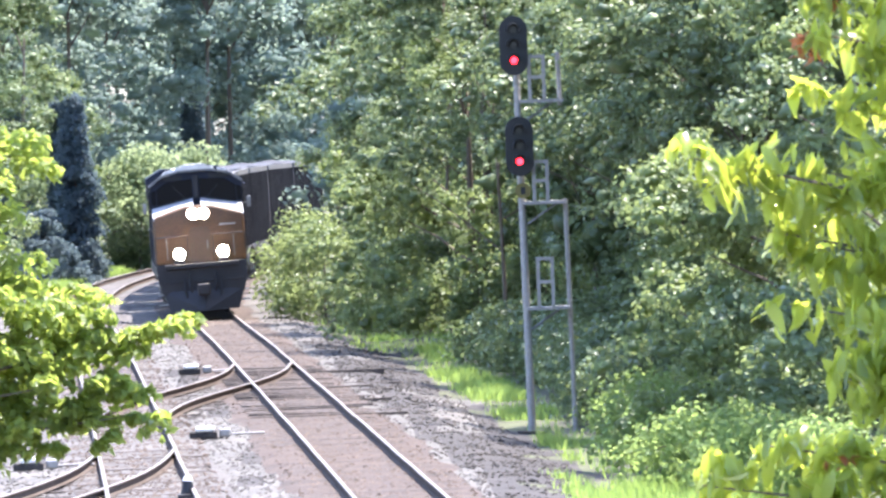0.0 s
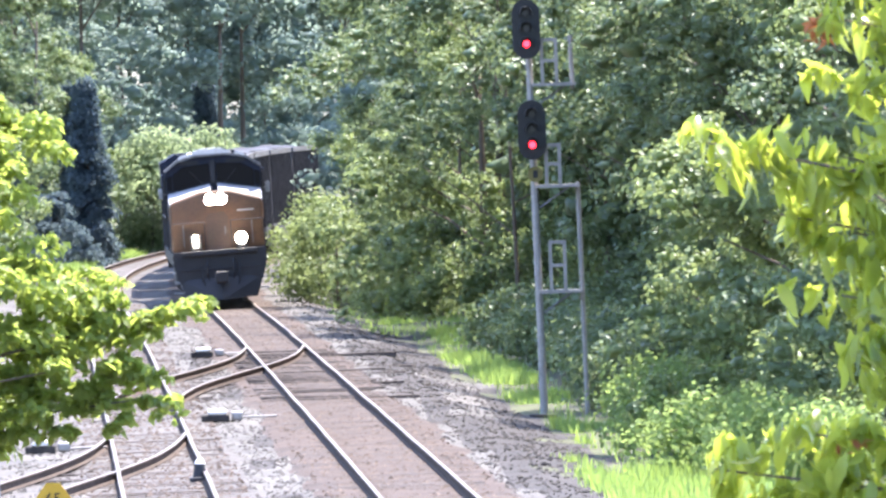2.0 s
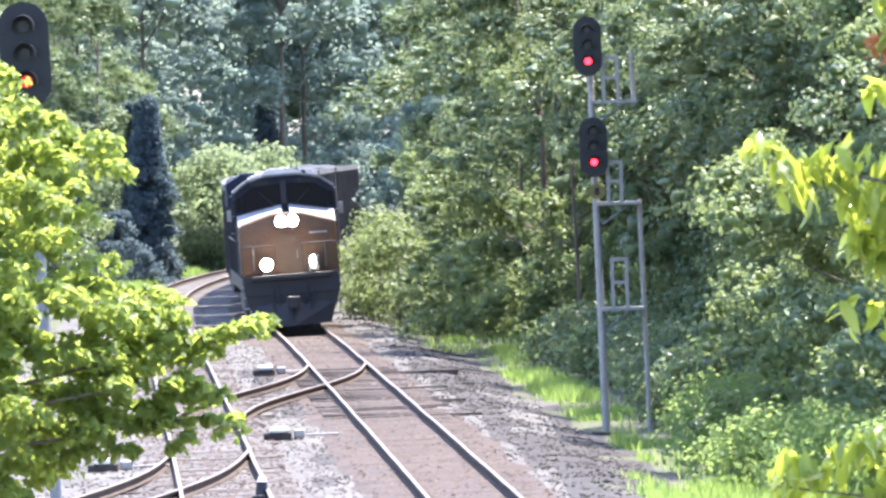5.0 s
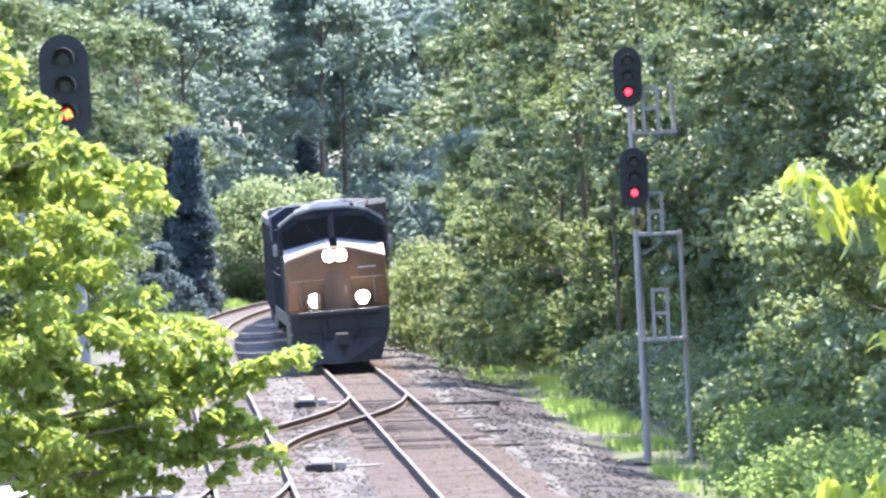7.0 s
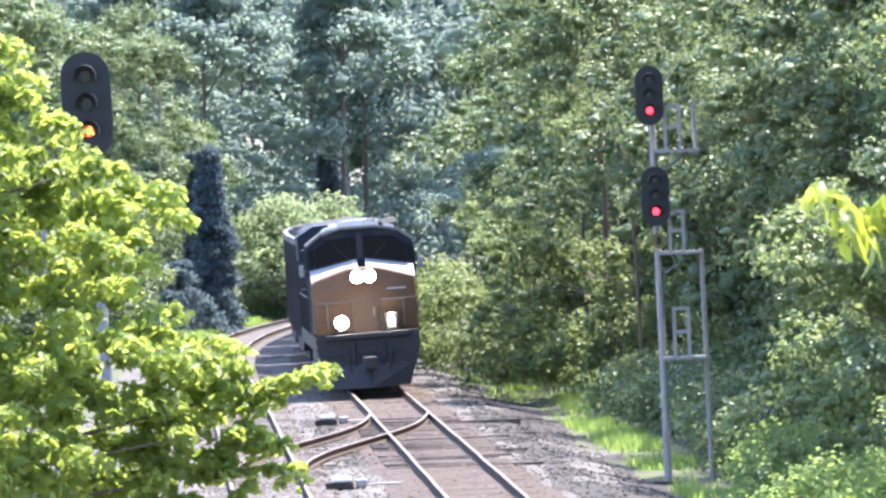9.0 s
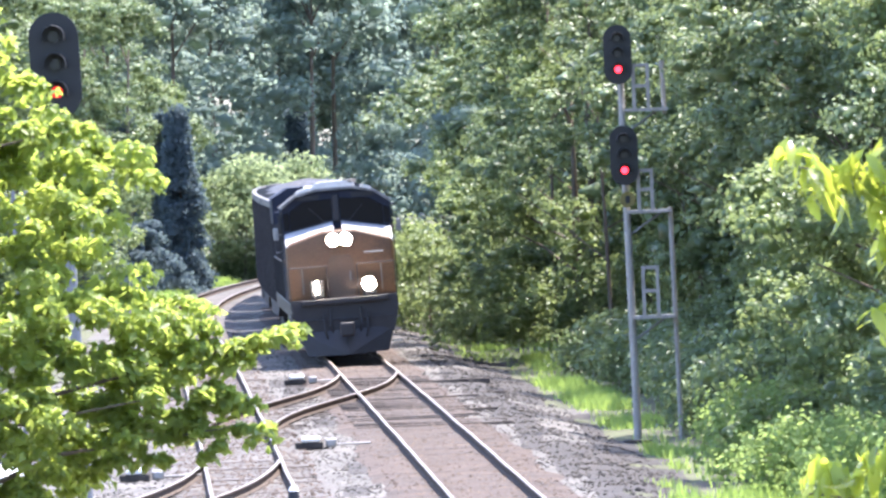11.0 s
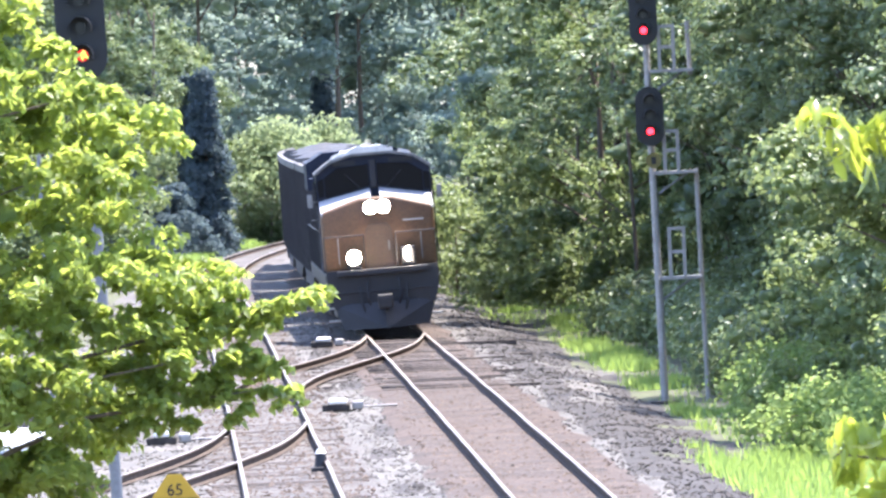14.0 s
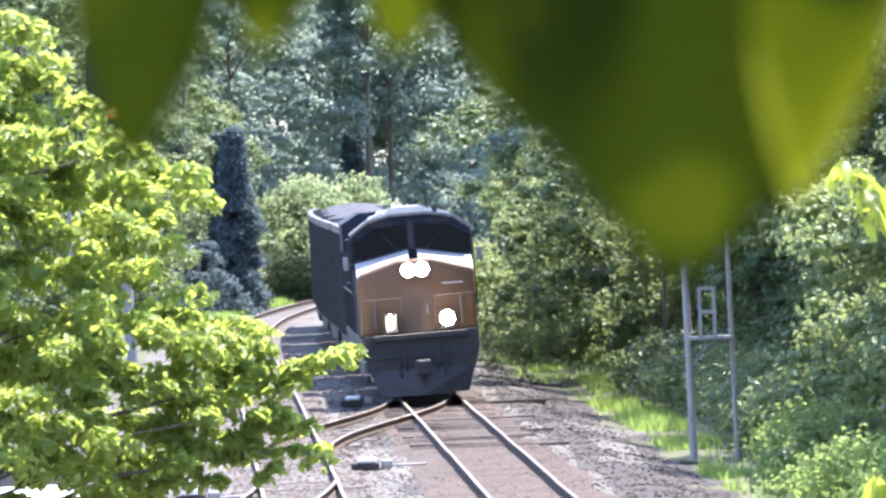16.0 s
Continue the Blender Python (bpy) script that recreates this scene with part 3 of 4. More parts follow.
def locomotive():
    """Its front faces -y; y = 0 is the front of the plow, z = 0 the rail head."""
    th = thing("locomotive", "dark blue diesel locomotive with dusty yellow nose and lit headlights", "locomotive")
    # frame and walkway
    part("underframe", box(bmesh.new(), -1.5, 1.5, 0.75, 21.6, 1.25, 1.68, 0.04), BLACK, th)
    # pilot and plow
    bm = prism(bmesh.new(), [(-1.32, 0.72), (-1.46, 1.2), (-1.48, 1.75), (1.48, 1.75), (1.46, 1.2), (1.32, 0.72)], 0.45, 0.8)
    part("pilot", bm, BLACK, th, "sooty black pilot plate")
    bm = bmesh.new()
    for s in (-1, 1):
        a = [bm.verts.new(v) for v in ((0, 0.0, 0.16), (s * 1.12, 0.34, 0.18), (s * 1.34, 0.5, 0.85), (0, 0.3, 0.85))]
        b = [bm.verts.new(v.co + Vector((0, 0.06, 0))) for v in a]
        bm.faces.new(a), bm.faces.new(b[::-1])
        for i in range(4):
            j = (i + 1) % 4
            bm.faces.new((a[j], a[i], b[i], b[j]))
    bmesh.ops.recalc_face_normals(bm, faces=bm.faces[:])
    part("snow_plow", bm, BLACK, th, "black steel snow plow")
    part("coupler", box(box(bmesh.new(), -0.14, 0.14, -0.25, 0.5, 0.75, 1.0, 0.04), -0.2, 0.2, -0.35, -0.1, 0.68, 1.06, 0.05), BLACK, th)
    for s in (-1, 1):
        for k in range(4):
            part("step", box(bmesh.new(), min(s * 1.12, s * 1.5), max(s * 1.12, s * 1.5), 0.5, 0.95, 0.42 + 0.33 * k, 0.46 + 0.33 * k), STEEL, th)
        bm = bmesh.new()
        rod(bm, (s * 1.47, 0.5, 1.7), (s * 1.47, 0.5, 2.65), 0.015)
        rod(bm, (s * 1.47, 0.5, 2.65), (s * 0.42, 0.5, 2.65), 0.015)
        rod(bm, (s * 0.42, 0.5, 1.7), (s * 0.42, 0.5, 2.65), 0.015)
        part("handrail", bm, BLACK, th)
        bm = bmesh.new()
        for k in range(9):
            rod(bm, (s * 1.49, 5.2 + 1.9 * k, 1.68), (s * 1.49, 5.2 + 1.9 * k, 2.75), 0.02, None, 6)
        rod(bm, (s * 1.49, 5.2, 2.75), (s * 1.49, 20.4, 2.75), 0.02, None, 6)
        part("handrail", bm, BLACK, th)
    # short hood (nose)
    bm = prism(bmesh.new(), [(-1.5, 1.72), (-1.5, 3.30), (-0.45, 3.62), (0.45, 3.62), (1.5, 3.30), (1.5, 1.72)], 0.9, 2.6)
    es = [e for e in bm.edges if abs(e.verts[0].co.y - 0.9) < 1e-4 and abs(e.verts[1].co.y - 0.9) < 1e-4 or abs(e.verts[0].co.x) == 1.5 and abs(e.verts[1].co.x) == 1.5]
    bmesh.ops.bevel(bm, geom=es, offset=0.10, segments=3, affect="EDGES", profile=0.5)
    part("nose", bm, YELLOW, th, "dusty yellow nose", True)
    bm = prism(bmesh.new(), [(-0.36, 1.76), (-0.36, 2.75), (-0.25, 2.92), (0.25, 2.92), (0.36, 2.75), (0.36, 1.76)], 0.872, 0.95)
    door = part("nose_door", bm, mat("worn grey-brown door", (0.11, 0.068, 0.04), 0.6, scale=2), th, "dull brown nose door")
    part("handle", rod(bmesh.new(), (0.24, 0.85, 2.2), (0.24, 0.85, 2.45), 0.02), STEEL, door)
    # pale sloped band over the nose, under the windshield
    bm = bmesh.new()
    for s in (-1, 1):
        a = [bm.verts.new(v) for v in ((s * 0.12, 0.93, 3.61), (s * 1.49, 0.93, 3.27), (s * 1.49, 1.72, 3.60), (s * 0.12, 1.72, 3.86))]
        b = [bm.verts.new(v.co - Vector((0, 0.0, 0.07))) for v in a]
        bm.faces.new(a), bm.faces.new(b[::-1])
        for i in range(4):
            j = (i + 1) % 4
            bm.faces.new((a[j], a[i], b[i], b[j]))
    bmesh.ops.recalc_face_normals(bm, faces=bm.faces[:])
    part("nose_top", bm, BAND, th, "pale sloping nose top below the windshield")
    # headlight cluster
    hl = part("headlight", box(bmesh.new(), -0.36, 0.36, 0.82, 0.95, 3.16, 3.54, 0.05), BLACK, th, "twin headlight in a black housing")
    # headlight and ditch lenses are oversized, to stand for the glare around them
    for s in (-1, 1):
        part("lens", disc(bmesh.new(), s * 0.175, 0.80, 3.35, 0.17, 0.03), LAMP, hl, "glowing warm white lens")
    # ditch lights on the platform
    ditch = []
    for s in (-1, 1):
        bm = box(bmesh.new(), s * 0.72 - 0.19, s * 0.72 + 0.19, 0.42, 0.72, 1.75, 2.26, 0.05)
        d = part("ditch_light", bm, BLACK, th, "ditch light in a black housing")
        lens = part("lens", disc(bmesh.new(), 0, -0.02, 0, 0.185, 0.03), LAMP, d, "glowing warm white lens")
        lens.location = (s * 0.72, 0.41, 2.07)
        ditch.append(lens)
    part("number_plate", box(bmesh.new(), 0.66, 1.2, 0.86, 0.91, 2.93, 2.965), ROOFGREY, th, "thin pale bar on the nose")
    for s in (-1, 1):
        part("jumper_cable", rod(rod(bmesh.new(), (s * 0.42, 0.42, 1.45), (s * 0.44, 0.3, 1.0), 0.03), (s * 0.44, 0.3, 1.0), (s * 0.36, 0.36, 0.72), 0.03), BLACK, th)
        part("air_hose", rod(rod(bmesh.new(), (s * 0.62, 0.42, 1.3), (s * 0.6, 0.28, 0.85), 0.025), (s * 0.6, 0.28, 0.85), (s * 0.52, 0.3, 0.55), 0.025), BLACK, th)
        part("grab_iron", rod(bmesh.new(), (s * 1.1, 0.87, 1.9), (s * 1.1, 0.87, 2.6), 0.016), STEEL, th)
        part("wiper", rod(bmesh.new(), (s * 0.35, 1.70, 3.86), (s * 0.75, 1.70, 4.28), 0.012, None, 6), BLACK, th)
        part("sun_visor", box(bmesh.new(), s * 1.56 - 0.1, s * 1.56 + 0.1, 2.0, 3.95, 4.2, 4.23), BLUE, th)
        part("cab_door", box(bmesh.new(), s * 1.525 - 0.012, s * 1.525 + 0.012, 4.0, 4.55, 1.75, 3.9), BLUE, th)
        part("bezel", rod(bmesh.new(), (s * 0.175, 0.812, 3.35), (s * 0.175, 0.84, 3.35), 0.19, 0.2, 20), STEEL, hl)
    part("anticlimber", box(bmesh.new(), -1.2, 1.2, 0.3, 0.5, 1.58, 1.74, 0.03), BLACK, th)
    part("cut_lever", rod(bmesh.new(), (-1.3, 0.36, 1.15), (1.3, 0.36, 1.15), 0.016), BLACK, th)
    part("radio_antenna", rod(bmesh.new(), (0.5, 3.6, 4.7), (0.5, 3.6, 5.2), 0.015), BLACK, th)
    part("center_post", box(bmesh.new(), -0.09, 0.09, 1.68, 1.76, 3.85, 4.6, 0.02), BLACK, th)
    # cab
    roof = [(-1.52, 4.32), (-1.1, 4.62), (-0.5, 4.76), (0.5, 4.76), (1.1, 4.62), (1.52, 4.32)]
    bm = prism(bmesh.new(), [(-1.52, 1.7), *roof, (1.52, 1.7)], 1.75, 4.6)
    part("cab", bm, BLUE, th, "dark blue cab")
    for s in (-1, 1):
        bm = prism(bmesh.new(), [(s * 0.12, 3.92), (s * 0.12, 4.50), (s * 0.95, 4.44), (s * 1.30, 4.22), (s * 1.30, 3.68)], 1.715, 1.76)
        part("windshield", bm, GLASS, th, "dark windshield pane")
        bm = prism_x(bmesh.new(), [(2.1, 3.45), (2.1, 4.15), (2.95, 4.15), (2.95, 3.45)], s * 1.50, s * 1.545)
        part("side_window", bm, GLASS, th, "dark side window")
        bm = prism_x(bmesh.new(), [(3.1, 3.45), (3.1, 4.15), (3.9, 4.15), (3.9, 3.45)], s * 1.50, s * 1.545)
        part("side_window", bm, GLASS, th, "dark side window")
        part("mirror", box(bmesh.new(), s * 1.72 - 0.07, s * 1.72 + 0.07, 1.98, 2.02, 3.45, 3.8, 0.02), STEEL, th, "pale cab mirror")
        part("mirror_arm", rod(bmesh.new(), (s * 1.5, 2.0, 3.6), (s * 1.7, 2.0, 3.6), 0.015), STEEL, th)
        part("number_board", box(bmesh.new(), s * 0.75 - 0.3, s * 0.75 + 0.3, 1.70, 1.75, 4.50, 4.62), BLACK, th, "dark number board")
    bm = prism(bmesh.new(), [(x * 1.02, z + 0.02) for x, z in roof] + [(x, z - 0.03) for x, z in reversed(roof)], 1.62, 4.65)
    part("cab_roof", bm, DUSTROOF, th, "dusty dark cab roof")
    # long hood and roof equipment
    bm = prism(bmesh.new(), [(-0.98, 1.7), (-0.98, 4.35), (-0.72, 4.62), (0.72, 4.62), (0.98, 4.35), (0.98, 1.7)], 4.6, 21.0)
    part("long_hood", bm, BLUE, th, "dark blue engine hood")
    bm = prism(bmesh.new(), [(-1.5, 3.75), (-1.5, 4.5), (-1.0, 4.78), (1.0, 4.78), (1.5, 4.5), (1.5, 3.75)], 16.6, 20.6)
    part("radiator", bm, BLUE, th, "flared dark blue radiator section")
    # rooftop clutter: an arched air unit with dark seams, side vents, a lifting lug
    arch = [(-0.62, 4.72), (-0.56, 4.88), (-0.30, 4.97), (0.30, 4.97), (0.56, 4.88), (0.62, 4.72)]
    for y0, y1, dx in ((2.05, 2.6, -0.06), (2.68, 3.2, 0.03), (3.28, 3.9, -0.02)):
        part("air_unit", prism(bmesh.new(), [(x + dx, z) for x, z in arch], y0, y1), ROOFGREY, th, "dusty pale rooftop air unit")
    part("air_unit_core", box(bmesh.new(), -0.5, 0.5, 2.1, 3.85, 4.7, 4.93), BLACK, th)
    for s2, y0 in ((-1, 1.85), (1, 2.15), (-1, 3.1), (1, 3.4)):
        bm = prism(bmesh.new(), [(s2 * 0.74, 4.66), (s2 * 0.78, 4.83), (s2 * 1.02, 4.76), (s2 * 1.14, 4.56)], y0, y0 + 0.62)
        part("roof_vent", bm, ROOFGREY if y0 < 3 else STEEL, th, "small pale roof vent")
    part("roof_seam", prism(bmesh.new(), [(x * 1.03, z + 0.045) for x, z in roof] + [(x, z) for x, z in reversed(roof)], 1.66, 1.74), STEEL, th, "worn pale edge of the cab roof")
    # grab irons and panel seams down the cab side
    for s2 in (-1, 1):
        for y0 in (1.95, 4.62, 5.1):
            part("grab_iron", rod(bmesh.new(), (s2 * 1.56, y0, 2.0), (s2 * 1.56, y0, 4.1), 0.018, None, 6), BLACK, th)
        part("corner_window", prism(bmesh.new(), [(s2 * 1.33, 3.72), (s2 * 1.33, 4.20), (s2 * 1.49, 4.14), (s2 * 1.49, 3.70)], 1.712, 1.76), GLASS, th, "small corner pane")
    part("roof_hatch", box(bmesh.new(), -0.7, 0.7, 6.0, 9.2, 4.6, 4.84, 0.05), ROOFGREY, th, "pale grey roof hatch")
    part("exhaust_stack", box(bmesh.new(), -0.4, 0.4, 10.6, 11.6, 4.6, 4.9, 0.05), BLACK, th)
    bm = bmesh.new()
    for dx in (-0.16, 0, 0.16):
        rod(bm, (dx, 5.0, 4.80), (dx, 5.45, 4.80), 0.07, 0.03)
    rod(bm, (0, 5.3, 4.6), (0, 5.3, 4.8), 0.03)
    part("horn", bm, STEEL, th)
    for k in range(12):
        for s in (-1, 1):
            part("hood_door", box(bmesh.new(), s * 0.985 - 0.015, s * 0.985 + 0.015, 5.1 + 0.9 * k, 5.8 + 0.9 * k, 2.0, 4.15), BLUE, th)
    for s in (-1.5285, 1.5285):
        part("stripe", box(bmesh.new(), s - 0.0065, s + 0.0065, 2.0, 4.5, 2.78, 2.90), YELLOW, th, "yellow stripe on the cab side")
    part("fuel_tank", box(bmesh.new(), -1.35, 1.35, 8.0, 14.0, 0.35, 1.25, 0.2), BLACK, th)
    rail_truck(th, 4.2)
    rail_truck(th, 17.8)
    return th, ditch


def hopper():
    """A loaded open hopper car; y = 0 its front end."""
    th = thing("hopper_car", "weathered dark steel open hopper car with ribbed sides", "hopper car", group="cars of the train")
    bm = prism_x(bmesh.new(), [(0.35, 1.25), (0.2, 4.2), (14.8, 4.2), (14.65, 1.25), (11.5, 0.8), (3.5, 0.8)], -1.5, 1.5)
    part("body", bm, RUST, th)
    for k in range(11):
        for s in (-1, 1):
            part("side_rib", box(bmesh.new(), s * 1.55 - 0.05, s * 1.55 + 0.05, 0.7 + 1.35 * k, 0.82 + 1.35 * k, 1.3, 4.16), RUST, th)
    part("top_chord", box(box(box(bmesh.new(), -1.58, -1.42, 0.15, 14.85, 4.16, 4.36), 1.42, 1.58, 0.15, 14.85, 4.16, 4.36), -1.42, 1.42, 0.15, 0.3, 4.16, 4.36), CHORD, th, "worn grey top rail")
    bm = bmesh.new()
    bmesh.ops.create_grid(bm, x_segments=10, y_segments=40, size=0.5, matrix=Matrix.Translation((0, 7.5, 4.3)) @ Matrix.Diagonal((2.8, 14.3, 1, 1)))
    for v in bm.verts:
        e = 1 - max(abs(v.co.x) / 1.4, abs(v.co.y - 7.5) / 7.2) ** 2
        v.co.z += 0.3 * e - 0.15 + 0.12 * noise.noise(v.co * 1.5)
    part("load", bm, BLACK, th, "heaped dark coal load")
    part("sill", box(bmesh.new(), -0.3, 0.3, -0.5, 15.5, 0.8, 1.15), BLACK, th)
    for s in (-1, 1):
        for k in range(5):
            part("grab_iron", rod(bmesh.new(), (s * 1.2, 0.1, 1.2 + 0.4 * k), (s * 1.5, 0.1, 1.2 + 0.4 * k), 0.015, None, 6), STEEL, th)
    for y in (2.2, 12.8):
        tr = part("truck", box(box(box(bmesh.new(), -1.2, -0.95, y - 1.2, y + 1.2, 0.35, 0.75, 0.05), 0.95, 1.2, y - 1.2, y + 1.2, 0.35, 0.75, 0.05), -1.0, 1.0, y - 0.2, y + 0.2, 0.45, 0.75), BLACK, th)
        for dy in (-0.9, 0.9):
            bm = bmesh.new()
            for s in (-1, 1):
                rod(bm, (s * 0.68, y + dy, 0.42), (s * 0.82, y + dy, 0.42), 0.42, 0.42, 16)
            rod(bm, (-0.7, y + dy, 0.42), (0.7, y + dy, 0.42), 0.08)
            part("wheelset", bm, STEEL, tr)
    return th


LOCO, DITCH = locomotive()
CAR = hopper()
CARS = [CAR] + [copy_thing(CAR, Matrix()) for _ in range(5)]


# ---- signals ----
def signal_head(parent, x, y, z, lamp=REDLAMP):
    """Three lenses under hoods on an oval black plate, the lowest lit; z: the lowest lens."""
    outline = []
    for k in range(13):
        a = math.pi * k / 12
        outline.append((x + 0.30 * math.cos(a), z + 0.66 + 0.30 * math.sin(a)))
    for k in range(13):
        a = math.pi + math.pi * k / 12
        outline.append((x + 0.30 * math.cos(a), z - 0.02 + 0.30 * math.sin(a)))
    hd = part("signal_head", prism(bmesh.new(), outline, y - 0.03, y + 0.03), SIGNBLACK, parent, "oval black signal head showing red")
    part("housing", box(bmesh.new(), x - 0.17, x + 0.17, y + 0.03, y + 0.3, z - 0.18, z + 0.84, 0.05), SIGNBLACK, hd)
    for k in range(3):
        zz = z + 0.33 * k
        part("lens", disc(bmesh.new(), x, y - 0.06, zz, 0.07, 0.04), lamp if k == 0 else DARKLENS, hd, "glowing red lens" if k == 0 else "unlit dark lens")
        bm = bmesh.new()
        n = 14
        for j in range(n):
            a0, a1 = math.radians(-20 + 220 * j / n), math.radians(-20 + 220 * (j + 1) / n)
            quad = []
            for a, yy in ((a0, y - 0.03), (a1, y - 0.03), (a1, y - 0.30), (a0, y - 0.30)):
                r = 0.145 if yy > y - 0.1 else 0.135
                quad.append(bm.verts.new((x + r * math.cos(a), yy, zz + r * math.sin(a))))
            bm.faces.new(quad)
        bmesh.ops.remove_doubles(bm, verts=bm.verts[:], dist=1e-4)
        bmesh.ops.solidify(bm, geom=bm.faces[:], thickness=0.008)
        part("hood", bm, SIGNBLACK, hd)
    part("bracket", box(bmesh.new(), x - 0.05, x + 0.05, y + 0.28, y + 0.5, z + 0.25, z + 0.4), SIGNBLACK, hd)
    return hd


def frame_rect(bm, x0, x1, z0, z1, y, w, mid=True):
    box(bm, x0, x0 + w, y - w / 2, y + w / 2, z0, z1)
    box(bm, x1 - w, x1, y - w / 2, y + w / 2, z0, z1)
    box(bm, x0 + w, x1 - w, y - w / 2, y + w / 2, z1 - w, z1)
    if mid:
        box(bm, x0 + w, x1 - w, y - w / 2, y + w / 2, (z0 + z1) / 2 - w / 2, (z0 + z1) / 2 + w / 2)
    return bm


def mast_signal():
    th = thing("mast_signal", "tall grey signal mast with two red-lit black heads", "railway signal", pose(4.58, 194.0, -0.30))
    part("mast", rod(bmesh.new(), (0.02, 0, -0.35), (-0.06, 0, 8.4), 0.085, 0.07, 14), PALEGALV, th, "galvanised steel mast")
    part("base", box(bmesh.new(), -0.3, 0.3, -0.3, 0.3, -0.6, -0.2, 0.02), MUD, th, "stained concrete footing")
    part("ladder_post", rod(bmesh.new(), (0.95, 0, -0.4), (0.90, 0, 4.75), 0.05), PALEGALV, th)
    part("ladder_post", rod(bmesh.new(), (0.86, 0, 6.75), (0.84, 0, 7.9), 0.05), PALEGALV, th)
    for z, x0, x1, top in ((2.42, 0.22, 0.60, 3.52), (4.68, 0.20, 0.56, 5.6), (6.86, 0.18, 0.56, 7.85)):
        part("platform", box(bmesh.new(), 0.0, 0.93, -0.32, 0.32, z - 0.035, z + 0.035), PALEGALV, th, "grey grating platform")
        part("guard_frame", frame_rect(bmesh.new(), x0, x1, z + 0.03, top, -0.3, 0.075), PALEGALV, th, "pale guard frame")
        part("brace", rod(bmesh.new(), (0.08, 0, z - 0.45), (0.7, 0, z - 0.03), 0.025), GALV, th)
    signal_head(th, -0.05, -0.45, 5.58)
    signal_head(th, -0.10, -0.45, 7.74)
    p = part("round_plate", disc(bmesh.new(), 0.0, -0.14, 4.95, 0.17, 0.02), PLATEOLIVE, th, "dull yellow round plate")
    part("plate_mark", box(bmesh.new(), -0.05, 0.05, -0.155, -0.142, 4.87, 5.03), SIGNBLACK, p)
    return th


def near_signal():
    th = thing("mast_signal", "leaning grey signal mast with an oval black head showing red", "railway signal", pose(-4.0, 109.0, -0.3, 0, -1.7, 0))
    part("mast", rod(bmesh.new(), (0, 0, 0), (0, 0, 8.2), 0.075, 0.065, 14), GALV, th, "galvanised steel mast")
    part("base", box(bmesh.new(), -0.28, 0.28, -0.28, 0.28, -0.3, 0.04, 0.02), MUD, th, "stained concrete footing")
    for x in (-0.75, -0.60):
        part("ladder_post", rod(bmesh.new(), (x, 0, 0.0), (x + 0.12, 0, 6.2), 0.025), GALV, th)
    for k in range(18):
        part("ladder_rung", rod(bmesh.new(), (-0.74 + 0.006 * k, 0, 0.4 + 0.32 * k), (-0.59 + 0.006 * k, 0, 0.4 + 0.32 * k), 0.012, None, 6), GALV, th)
    signal_head(th, 0.0, -0.4, 7.29, DIMRED)
    return th


mast_signal()
near_signal()


# ---- small things by the tracks ----
def text_mesh(body, size, m):
    cu = bpy.data.curves.new("text", "FONT")
    cu.body, cu.size, cu.align_x, cu.align_y, cu.extrude = body, size, "CENTER", "CENTER", 0.004
    ob = bpy.data.objects.new("text", cu)
    scene.collection.objects.link(ob)
    me = bpy.data.meshes.new_from_object(ob.evaluated_get(bpy.context.evaluated_depsgraph_get()))
    bpy.data.objects.remove(ob)
    me.materials.clear()
    me.materials.append(m)
    return me


def speed_sign():
    th = thing("speed_sign", "yellow diamond speed sign with black numbers on a post", "sign", pose(-3.70, 120.0, -0.33))
    w = 0.33
    pl = part("sign_plate", prism(bmesh.new(), [(-w, 1.45), (-0.09, 1.45 + w), (0.09, 1.45 + w), (w, 1.45), (0.09, 1.45 - w), (-0.09, 1.45 - w)], -0.012, 0.012), SIGNYELLOW, th, "yellow painted plate")
    part("divider", box(bmesh.new(), -0.30, 0.30, -0.018, -0.013, 1.44, 1.458), SIGNBLACK, pl)
    for s, z in (("65", 1.565), ("55", 1.335)):
        ob = new("numeral", text_mesh(s, 0.22, SIGNBLACK))
        ob.parent = pl
        ob.matrix_basis = pose(0, -0.018, z, 90, 0, 0)
    part("post", rod(bmesh.new(), (0, 0.04, 0), (0, 0.04, 1.7), 0.03), STEEL, th)


def switch_machine(x, y, turn=0):
    th = thing("switch_machine", "low dark switch machine with a pale lid beside the rails", "switch machine", pose(x, y, -0.2, 0, 0, turn), "switch machines")
    part("body", box(bmesh.new(), -0.36, 0.22, -0.35, 0.35, 0, 0.15, 0.03), MUD, th)
    part("lid", box(bmesh.new(), -0.22, 0.16, -0.36, 0.32, 0.152, 0.25, 0.04), WHITE, th, "pale metal lid")
    part("motor", box(bmesh.new(), 0.26, 0.5, -0.2, 0.2, 0.02, 0.2, 0.04), STEEL, th)
    part("throw_rod", rod(bmesh.new(), (0.3, 0, 0.08), (1.2, 0, 0.08), 0.025), STEEL, th)
    return th


def small_signal(x, y):
    th = thing("switch_stand", "small dark switch stand with a pale top beside the rail", "switch stand", pose(x, y, -0.2))
    part("base", box(bmesh.new(), -0.18, 0.18, -0.18, 0.18, 0, 0.1, 0.02), BLACK, th)
    part("column", rod(bmesh.new(), (0, 0, 0.1), (0, 0, 0.33), 0.13, 0.09), BLACK, th)
    part("cap", rod(bmesh.new(), (0, 0, 0.332), (0, 0, 0.42), 0.10, 0.05), WHITE, th, "pale cap")


